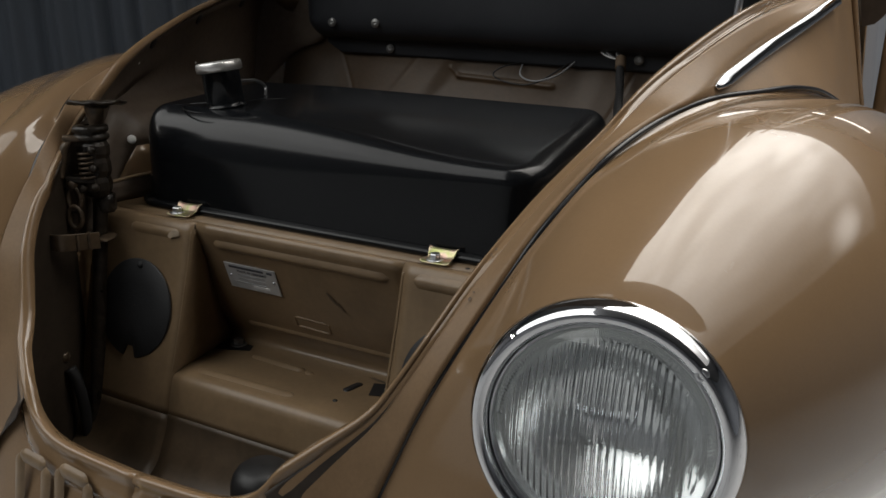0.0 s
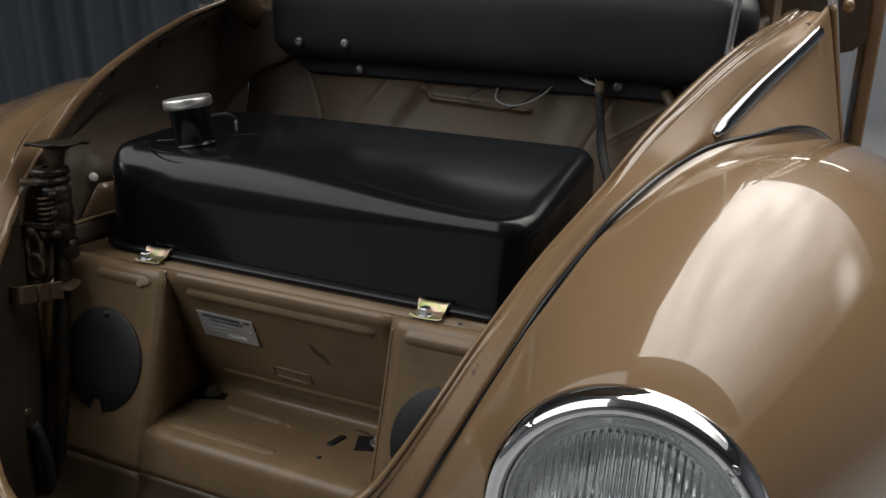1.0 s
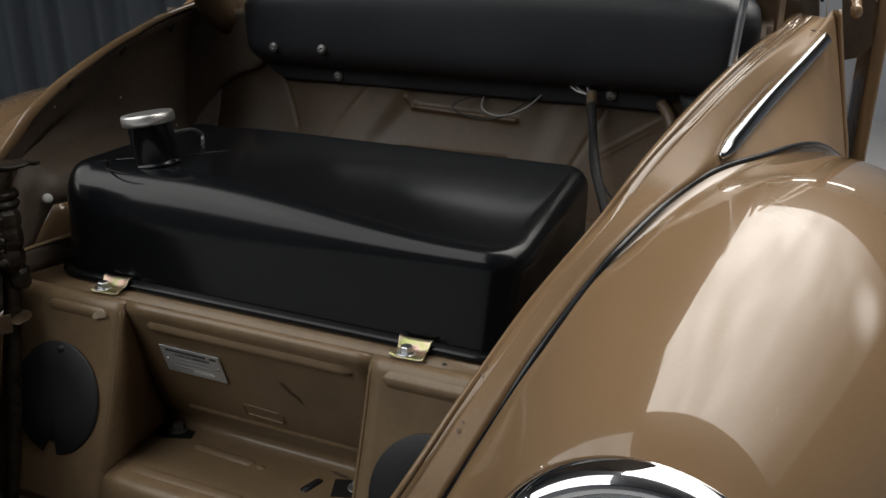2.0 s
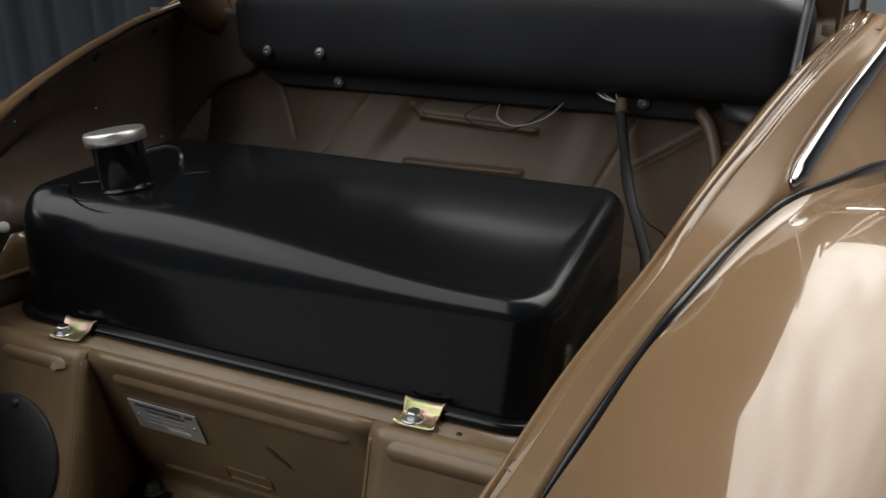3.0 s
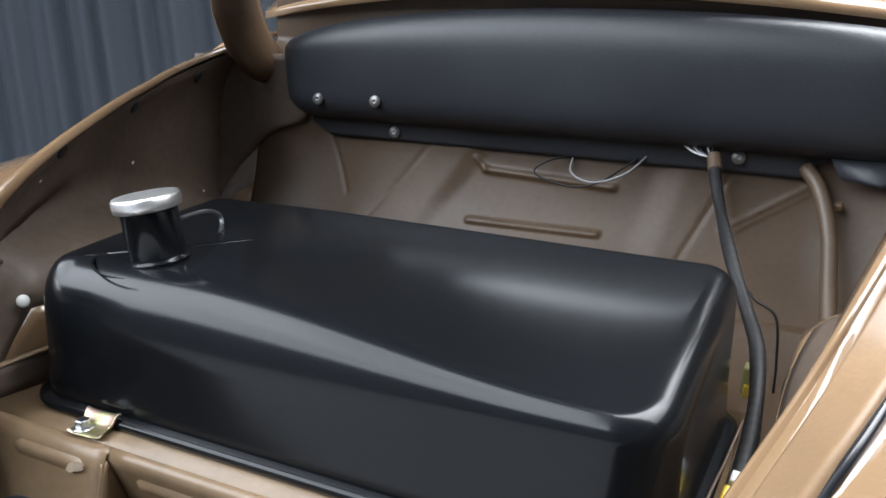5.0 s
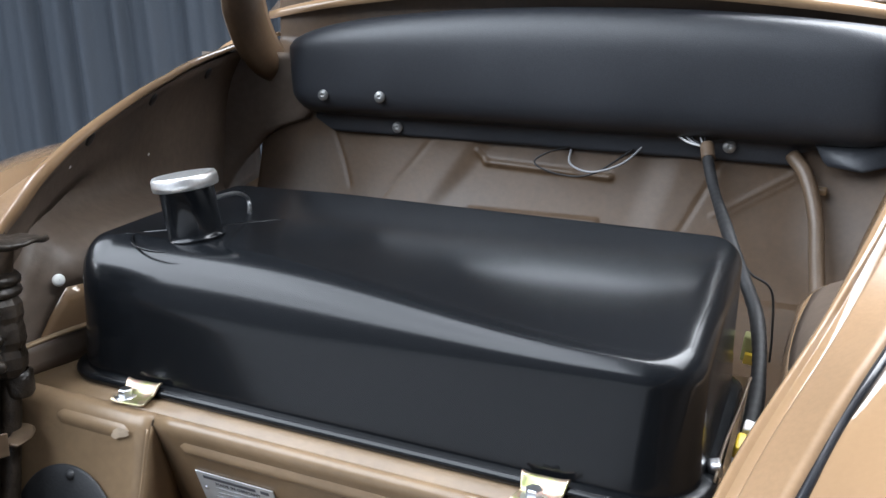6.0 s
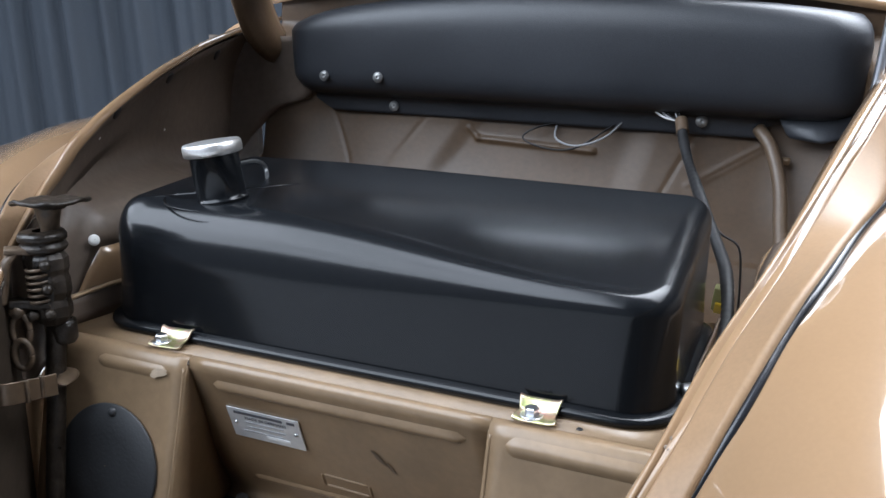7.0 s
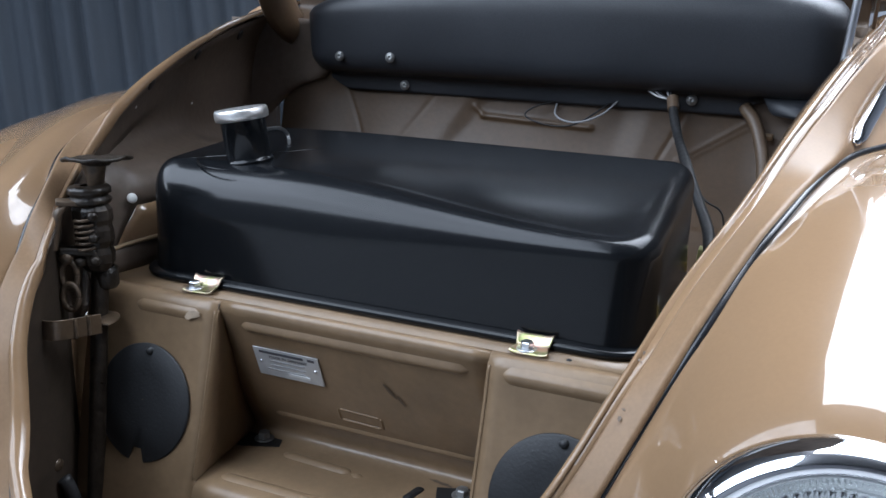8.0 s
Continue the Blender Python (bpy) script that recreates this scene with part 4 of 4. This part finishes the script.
def data_plate():
    z = -0.086
    n = Vector((0, -1, -0.38)).normalized()
    m = frame_on((-0.087, back_y(z) - 0.0025, z), n) @ pose(0, 0, 0, 0, 0, 0)
    p = part("data_plate", block((0.086, 0.042, 0.0012), m, bevel=0.0004), PLATE, car, "small stamped aluminium data plate", smooth=False)
    for w, h, x, y, ink in ((0.058, 0.0036, -0.006, 0.0155, INK), (0.009, 0.0036, 0.033, 0.0155, INK), (0.046, 0.0012, 0.0, 0.0035, FAINT), (0.046, 0.0012, 0.0, -0.003, FAINT), (0.05, 0.0012, -0.004, -0.0095, FAINT), (0.028, 0.004, 0.012, -0.0135, PALE)):
        part("lettering", block((w, h, 0.0004), m @ pose(x, y, 0.0008)), ink, p, smooth=False)
    words = bpy.data.curves.new("wording", "FONT")
    words.body, words.size, words.extrude, words.align_x = "MADE IN GERMANY", 0.0056, 0.0002, "CENTER"
    tmp = bpy.data.objects.new("wording", words)
    scene.collection.objects.link(tmp)
    me = bpy.data.meshes.new_from_object(tmp.evaluated_get(bpy.context.evaluated_depsgraph_get()))
    bpy.data.objects.remove(tmp)
    bm = bmesh.new()
    bm.from_mesh(me)
    bmesh.ops.transform(bm, matrix=m @ pose(0.002, 0.0075, 0.0008), verts=bm.verts)
    part("lettering", bm, INK, p, smooth=False)
    for x in (-0.036, 0.036):
        part("rivet", lathe([(0.0002, 0.0016), (0.0015, 0.0013), (0.0022, 0.0)], m @ pose(x, 0.0, 0.0006), 14), STEEL, p)


data_plate()


def floor_socket(x, y):
    bm = block((0.052, 0.034, 0.001), pose(x - 0.002, y, -0.2085, 0, 0, 20))
    s = part("bolt_recess", bm, RUBBER, car, "dark square opening with a bolt", smooth=False)
    hex_bolt("bolt", pose(x, y + 0.003, -0.2078), 0.0075, 0.009, s, GREYB)


floor_socket(-0.148, 0.036)
floor_socket(0.121, 0.023)
m = pose(0.070, 0.008, -0.2088, 0, 0, -14)
oval = [(0.0052 * math.cos(a), 0.0052 * math.sin(a) + (0.010 if math.sin(a) > 0 else -0.010)) for a in np.linspace(0, 2 * math.pi, 28, endpoint=False)]
part("slot", sheet([[m @ Vector((x * k, y * k, z)) for x, y in oval] for k, z in ((1.06, -0.0004), (1.0, 0.0006), (0.05, 0.0006))], closed_v=True), RUBBER, car, "dark slotted hole")


def harness():
    h = thing("wiring_harness", (0.30, 0.45, -0.05), "black taped wiring loom with bare wire ends", "wiring")
    part("loom", tube([(0.222, 0.602, 0.182), (0.229, 0.577, 0.163), (0.243, 0.535, 0.140), (0.263, 0.465, 0.122), (0.281, 0.412, 0.103), (0.302, 0.380, 0.070), (0.316, 0.360, 0.046), (0.323, 0.33, 0.032), (0.329, 0.28, 0.018), (0.332, 0.22, 0.004), (0.331, 0.16, -0.010), (0.329, 0.12, -0.03), (0.328, 0.10, -0.08)], np.interp(np.linspace(0, 1, 160), [0, 0.3, 0.5, 1], [0.0066, 0.0068, 0.0072, 0.0076]) + 0.0004 * np.sin(np.arange(160) * 0.9) ** 2 + 0.0005 * np.sin(np.arange(160) * 0.17), 160, 12), WIRE, h)
    part("sleeve", tube([(0.2205, 0.606, 0.186), (0.223, 0.598, 0.179), (0.226, 0.588, 0.171)], 0.0092, 16, 12), HOSE, h)
    for i, (dx, dz, m) in enumerate(((-0.045, 0.018, PALE), (-0.035, 0.020, FAINT), (-0.028, 0.022, WIRE), (-0.012, 0.024, FAINT), (-0.004, 0.026, WIRE))):
        part("wire", tube([(0.221, 0.604, 0.184), (0.219 + dx * 0.5, 0.607, 0.188 + 0.001 * i), (0.219 + dx, 0.622, 0.180 + dz)], 0.0016, 20, 6), m, h)
    part("thin_wire", tube([(0.285, 0.44, 0.085), (0.304, 0.42, 0.070), (0.327, 0.42, 0.054), (0.333, 0.42, 0.005), (0.334, 0.42, -0.03)], 0.0014, 30, 6), WIRE, h)
    part("brown_wire", tube([(0.315, 0.07, -0.004), (0.317, 0.11, 0.010), (0.322, 0.16, 0.020), (0.326, 0.21, 0.031)], 0.0013, 24, 6), HOSE, h)
    part("connector", block((0.012, 0.018, 0.014), pose(0.329, 0.135, -0.001, 25, 10, 0), bevel=0.002), YELLOW, h, "yellow cable connector")
    part("connector", block((0.010, 0.012, 0.010), pose(0.332, 0.152, 0.008, 25, 10, 0), bevel=0.002), WHITEP, h, "white cable connector")
    part("fuse_box", block((0.016, 0.014, 0.030), pose(0.315, 0.36, 0.006, 10, 5, 0), bevel=0.002), OLIVE, h, "olive plastic junction piece")
    part("terminal", block((0.010, 0.006, 0.012), pose(0.315, 0.351, -0.004, 10, 5, 0), bevel=0.001), YELLOW, h)
    part("cable_clip", block((0.011, 0.014, 0.012), pose(0.313, 0.088, -0.001, 8, -12, 10), bevel=0.003), STEEL, h, "small pale metal clip")
    return h


harness()


def loose_wires():
    w = thing("loose_wires", (0.05, 0.62, 0.15), "loop of thin loose wires hanging under the cover", "wiring")
    part("grey_wire", tube([(0.03, 0.635, 0.165), (0.035, 0.615, 0.145), (0.07, 0.60, 0.138), (0.11, 0.61, 0.152), (0.135, 0.635, 0.178)], 0.0016, 40, 6), FAINT, w)
    part("black_wire", tube([(0.035, 0.635, 0.168), (0.0, 0.612, 0.158), (-0.015, 0.605, 0.143), (0.02, 0.602, 0.131), (0.07, 0.60, 0.135), (0.12, 0.63, 0.17)], 0.0014, 50, 6), WIRE, w)
    return w


loose_wires()
hs = thing("drain_hose", (0.36, 0.5, 0.0), "brown painted rubber drain hose", "hose")
part("hose", tube([(0.325, 0.628, 0.178), (0.345, 0.605, 0.155), (0.362, 0.575, 0.11), (0.37, 0.535, 0.06), (0.378, 0.50, 0.02), (0.392, 0.47, -0.01)], 0.0095, 50, 12), HOSE, hs)

# pressings of the firewall
def fire_y(z):
    t = FIRE[::-1]
    return float(np.interp(z, [p[1] for p in t], [p[0] for p in t]))


# hood lock and rubber stop at the nose
b = thing("rubber_stop", (0.04, -0.15, -0.345), "round black rubber stop in the spare wheel well", "rubber stop")
part("stop", lathe([(0.034, -0.345), (0.037, -0.33), (0.039, -0.285), (0.0385, -0.272), (0.036, -0.262), (0.031, -0.254), (0.024, -0.249), (0.0004, -0.247)], pose(0.047, -0.15, 0), 28), RUBBER, b)


# hood lock on the nose
lk = thing("hood_lock", (-0.015, -0.314, -0.238), "yellow zinc hood lock plate on the nose", "lock")
bm = block((0.05, 0.022, 0.006), pose(-0.013, -0.314, -0.238, 30, 0, 0), bevel=0.002)
block((0.016, 0.016, 0.014), pose(-0.013, -0.314, -0.234, 30, 0, 0), bm, bevel=0.003)
part("plate", bm, LOCKM, lk)

# seam flange on the wheel arch, cable and bolt in the nose
line_top = spline([(-0.341, -0.035, 0.014), (-0.336, 0.01, 0.017), (-0.329, 0.06, 0.019), (-0.326, 0.13, 0.016)], 20)
part("seam_flange", tube([tuple(p) for p in line_top[::3]], 0.0042, 30, 8, flat=0.6), PAINT_IN, car)
# dark sheet added for the shadow below the seam
part("ledge_shade", sheet([[(x + 0.002 + 0.004 * f, y, z * (1 - f) - 0.0128 * f) for f in np.linspace(0, 1, 4)] for x, y, z in line_top]), PAINT_DARK, car, thick=0.001)
part("side_bolt", lathe([(0.0002, 0.005), (0.005, 0.0045), (0.008, 0.002), (0.0085, -0.003)], frame_on((-0.319, -0.121, -0.206), (1, 0.1, 0)), 20), STRAP, car)
cb = thing("front_cable", (-0.27, -0.14, -0.33), "black cable running down the side of the nose", "cable")
part("cable", tube([(-0.313, -0.119, -0.222), (-0.306, -0.116, -0.24), (-0.302, -0.112, -0.28), (-0.300, -0.11, -0.345)], 0.008, 30, 10), WIRE, cb)
for p, n in (((-0.4021, 0.1637, 0.1997), (0.82, 0.33, -0.47)), ((-0.4398, 0.3085, 0.2320), (0.81, 0.29, -0.52)), ((-0.4783, 0.4664, 0.257), (0.86, 0.24, -0.46))):
    part("wing_hole", lathe([(0.0003, 0.0022), (0.0065, 0.0022), (0.0088, 0.0016), (0.0095, -0.002)], frame_on(p, n), 18), RUBBER, car, "dark empty clip hole")

# cover flap and edge strip at the end of the dashboard
fl = thing("cover_flap", (0.40, 0.6, 0.17), "loose corner flap of black fibreboard", "cover")
part("flap", sheet([[(0.345, 0.618, 0.205), (0.40, 0.616, 0.206), (0.455, 0.615, 0.207)], [(0.362, 0.606, 0.176), (0.405, 0.604, 0.170), (0.452, 0.606, 0.184)], [(0.368, 0.604, 0.171), (0.408, 0.602, 0.166), (0.450, 0.605, 0.180)]]), COVER, fl, thick=0.003)
part("hood_prop", tube([(0.4425, 0.33, 0.235), (0.445, 0.33, 0.27), (0.449, 0.33, 0.335), (0.456, 0.335, 0.44), (0.44, 0.40, 0.62)], 0.0048, 30, 10), STEEL, car, "bright metal hood prop rod")


def door():
    rows = []
    for z in np.linspace(-0.42, 0.42, 24):
        x = 0.611 - 0.03 * max(0.0, z - 0.33) ** 1.5
        rows.append([(x, 0.80, z), (x + 0.020, 0.80, z), (x + 0.022, 0.808, z), (x + 0.021, 1.20, z), (x + 0.016, 1.70, z), (x - 0.002, 1.70, z)])
    d = part("door", sheet(rows, closed_v=True), PAINT, car, "brown painted side door", bevel=0.003)
    part("window_frame", tube([(0.605, 0.82, 0.40), (0.57, 0.93, 0.56), (0.53, 1.03, 0.66), (0.51, 1.3, 0.70), (0.51, 1.6, 0.68), (0.57, 1.68, 0.42)], 0.012, 50, 8), PAINT, d)
    return d


door()
part("windscreen_trim", tube([(0.575, 0.60, 0.325), (0.572, 0.66, 0.345), (0.555, 0.74, 0.42), (0.525, 0.84, 0.56), (0.485, 0.92, 0.69)], 0.008, 40, 10), PAINT, car, "brown windscreen pillar edge")

# brightness seen through a hole, put in as a white disc
bright_disc = lathe([(0.0003, 0.003), (0.0045, 0.0028), (0.006, 0.0015), (0.0066, 0.0)], frame_on((-0.3435, 0.0513, 0.0703), (0.85, -0.43, 0.32)), 24)
part("bright_hole", bright_disc, WHITEP, car, "white disc standing in for a bright hole in the wheel arch")

part("small_hole", lathe([(0.0002, 0.0008), (0.0030, 0.0008), (0.0034, 0.0)], pose(0.071, -0.035, -0.2092), 12), RUBBER, car, "small dark hole")
part("small_hole", lathe([(0.0002, 0.0008), (0.0024, 0.0008), (0.0028, 0.0)], pose(0.2364, -0.0041, -0.0127), 12), RUBBER, car, "small dark hole")
# stamped frame on the back of the recess
for p0, p1 in (((-0.035, -0.137), (0.018, -0.139)), ((-0.035, -0.153), (0.018, -0.155)), ((-0.036, -0.136), (-0.036, -0.154)), ((0.019, -0.138), (0.019, -0.156))):
    rib((p0[0], back_y(p0[1]), p0[1]), (p1[0], back_y(p1[1]), p1[1]), nb, 0.0028, 0.0030)


def paint_chip(at, normal, wide, high, material, turn=0.0):
    """A patch where the paint is worn through, with a ragged edge."""
    m = frame_on(Vector(at), normal) @ pose(0, 0, 0.0008, 0, 0, turn)
    rnd = random.Random(int(wide * 1e5) + int(turn))
    ring = [(1 + 0.25 * rnd.uniform(-1, 1)) for _ in range(18)]
    rows = [[m @ Vector((wide * k * r * math.cos(i * math.pi / 9), high * k * r * math.sin(i * math.pi / 9), 0.0004 * (1 - k))) for i, r in enumerate(ring)] for k in (1.0, 0.5, 0.02)]
    part("paint_chip", sheet(rows, closed_v=True), material, car, "worn paint patch")


paint_chip((-0.1910, panel_y(-0.031) - 0.0037, -0.031), (0, -0.97, 0.23), 0.011, 0.0045, PRIMER, 20)
part("wall_clip", block((0.016, 0.010, 0.009), pose(0.3635, 0.617, 0.137, 15, 0, -10), bevel=0.002), PAINT_IN, car)

# dark sheets added between wing and firewall for the shade in these corners
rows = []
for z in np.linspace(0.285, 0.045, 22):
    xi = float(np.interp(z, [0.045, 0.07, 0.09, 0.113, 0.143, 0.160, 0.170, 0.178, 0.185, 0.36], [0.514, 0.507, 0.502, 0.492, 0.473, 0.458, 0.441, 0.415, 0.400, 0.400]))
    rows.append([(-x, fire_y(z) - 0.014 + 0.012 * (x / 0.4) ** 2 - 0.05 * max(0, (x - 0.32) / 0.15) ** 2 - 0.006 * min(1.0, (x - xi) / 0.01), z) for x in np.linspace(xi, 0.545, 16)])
part("shaded_corner_panel", sheet(rows), PAINT_DARK, car, "corner panel, darkened for shade", thick=0.0015)
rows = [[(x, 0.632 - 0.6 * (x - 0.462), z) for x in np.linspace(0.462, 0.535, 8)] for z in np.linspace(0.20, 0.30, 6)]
part("shaded_corner_panel", sheet(rows), PAINT_DARK, car, "corner panel, darkened for shade", thick=0.0015)


def hood():
    """The raised front hood, hinged in front of the cowl; unseen, its outline set to block lamp light."""
    rows = []
    for u in np.linspace(0, 1, 30):
        half = 0.475 * (1 - 0.20 * u - 0.42 * u * u) * math.sqrt(max(0.03, 1 - max(0.0, (u - 0.62) / 0.39) ** 2.4))
        base = np.array([0.0, 0.568 - 0.40 * u, 0.392 + 0.90 * u])
        out = np.array([0.0, 0.93, 0.368])
        rows.append([base + np.array([half * k, 0, 0.125 * max(0.0, 1 - (k / 0.62) ** 2) * (1 - u) ** 2]) + out * (0.10 * (1 - k * k) + 0.05 * math.sin(math.pi * u)) for k in np.linspace(-1, 1, 25)])
    part("hood", sheet(rows), PAINT_DARK, car, "raised brown front hood", thick=0.002)


hood()


def cabin():
    """Roof, windscreen and sides of the passenger cabin behind the cowl: unseen, added to block low lamp light."""
    line = spline([(0.93, 0.695), (1.00, 0.725), (1.20, 0.765), (1.50, 0.790), (1.90, 0.775), (2.30, 0.69), (2.65, 0.52), (2.95, 0.28), (3.1, 0.0)], 40)
    rows = []
    for y, z in line:
        half = 0.505 + 0.05 * step((0.6 - z) / 0.5)
        rows.append([(half * math.sin(a), y, z - 0.075 * (1 - math.cos(a)) - 0.05 * max(0.0, abs(math.sin(a)) - 0.9) / 0.1) for a in np.linspace(-1.5, 1.5, 25)])
    part("roof", sheet(rows), PAINT, car, "brown painted roof", thick=0.002)
    glass = [[(x * (1 - 0.06 * f), 0.845 + 0.075 * f - 0.05 * (x / 0.5) ** 2 * (f - 1), 0.430 + 0.262 * f - 0.03 * (x / 0.5) ** 2 * f) for x in np.linspace(-0.5, 0.5, 17)] for f in np.linspace(0, 1, 8)]
    part("windscreen", sheet(glass), CABIN_GLASS, car, "dark glass windscreen", thick=0.005)
    for side in (1, -1):
        rows = [[(side * (0.53 - 0.03 * f), y, 0.33 + (float(np.interp(y, line[:, 0], line[:, 1])) - 0.12 - 0.33) * f) for f in np.linspace(0, 1, 5)] for y in np.linspace(0.95, 2.35, 15)]
        part("side_window", sheet(rows), CABIN_GLASS, car, "dark glass side window", thick=0.005)
        rows = [[(side * (0.60 - 0.06 * f), y, -0.42 + 0.76 * f) for f in np.linspace(0, 1, 8)] for y in np.linspace(1.72 if side > 0 else 0.8, 3.0, 14)]
        part("body_side", sheet(rows), PAINT, car, thick=0.002)


cabin()

# pressed panels on the nose below the lip
for x0, x1 in ((-0.172, -0.128), (-0.108, -0.062), (0.03, 0.075)):
    for p0, p1 in (((x0, -0.3035, -0.217), (x0 + 0.004, -0.326, -0.345)), ((x1, -0.3050, -0.221), (x1 + 0.002, -0.329, -0.345)), ((x0, -0.3035, -0.217), (x1, -0.3050, -0.221))):
        rib(p0, p1, (0, -0.95, 0.3), 0.008, 0.003, material=PAINT_IN)

# inner side of the body between the pillar and the door
out = [(0.556, 0.345), (0.604, 0.345), (0.607, 0.299), (0.611, 0.275), (0.602, 0.262), (0.593, 0.253), (0.575, 0.248)]
rows = [[(x, 0.772 + dy, z) for x, z in out] for dy in (0.0, 0.03)]
bm = sheet(rows)
bm.verts.ensure_lookup_table()
bm.faces.new([bm.verts[i] for i in range(len(out))])
part("inner_side_panel", bm, PAINT_DARK, car, smooth=False)
# dark smears and scratches in the recess
paint_chip((0.040, back_y(-0.092) - 0.001, -0.092), (0, -0.93, -0.37), 0.003, 0.011, SMEAR, 35)
paint_chip((0.052, back_y(-0.103) - 0.001, -0.103), (0, -0.93, -0.37), 0.002, 0.008, SMEAR, 30)
paint_chip((0.090, 0.040, -0.2088), (0, -0.1, 1), 0.014, 0.0025, SMEAR, -8)
paint_chip((0.075, 0.028, -0.2090), (0, 0, 1), 0.009, 0.0012, SMEAR, -10)
paint_chip((-0.002, 0.016, -0.2062), (0, 0, 1), 0.004, 0.0016, PRIMER, 30)
paint_chip((-0.143, -0.062, -0.2100), (0, 0, 1), 0.010, 0.005, PRIMER, 10)

for p, n in (((-0.4697, 0.3247, 0.1562), (0.96, 0.23, -0.15)), ((-0.4032, 0.1323, 0.1718), (0.87, 0.35, -0.36)), ((-0.5017, 0.4883, 0.0849), (0.92, 0.24, 0.31))):
    paint_chip(p, n, 0.0028, 0.0020, PALE, 20)

# scuffs along the front edge of the ledge
rnd = random.Random(7)
for k in range(14):
    paint_chip((-0.145 + 0.022 * k + rnd.uniform(-0.006, 0.006), -0.066 + rnd.uniform(-0.003, 0.003), -0.2099), (0, 0, 1), rnd.uniform(0.003, 0.011), rnd.uniform(0.0007, 0.0016), PRIMER, rnd.uniform(-8, 8))

# thin beads added to the recess's front edges to catch a highlight
for side in (1, -1):
    part("recess_edge", tube([(side * 0.1635, panel_y(z) - 0.0004, z) for z in np.linspace(-0.024, -0.208, 12)], 0.0013, 40, 8), PAINT_IN, car)


def wheel(side):
    m = frame_on((side * 0.60, 0.40, GROUND + 0.305), (side, 0, 0))
    tyre = lathe([(0.20, -0.07), (0.25, -0.082), (0.288, -0.075), (0.303, -0.055), (0.305, 0.0), (0.303, 0.055), (0.288, 0.075), (0.25, 0.082), (0.20, 0.07)], m, 64)
    w = part("wheel", lathe([(0.0005, 0.045), (0.05, 0.045), (0.07, 0.03), (0.15, 0.02), (0.18, 0.05), (0.20, 0.068), (0.205, 0.0), (0.20, -0.068), (0.15, -0.03), (0.03, -0.03), (0.0005, -0.03)], m, 48), STEEL, car, "painted steel wheel")
    part("tyre", tyre, RUBBER, w, "black rubber tyre")


wheel(1)
wheel(-1)

for p, w, k in (((0.3222, -0.131, 0.0520), 0.0022, 40), ((0.3240, -0.126, 0.0570), 0.0016, 10), ((0.3168, -0.166, 0.0178), 0.0024, 10), ((0.3185, -0.161, 0.0235), 0.0016, 70)):
    paint_chip(p, (-0.05, -0.58, 0.81), w * 0.6, w, SMEAR, k)
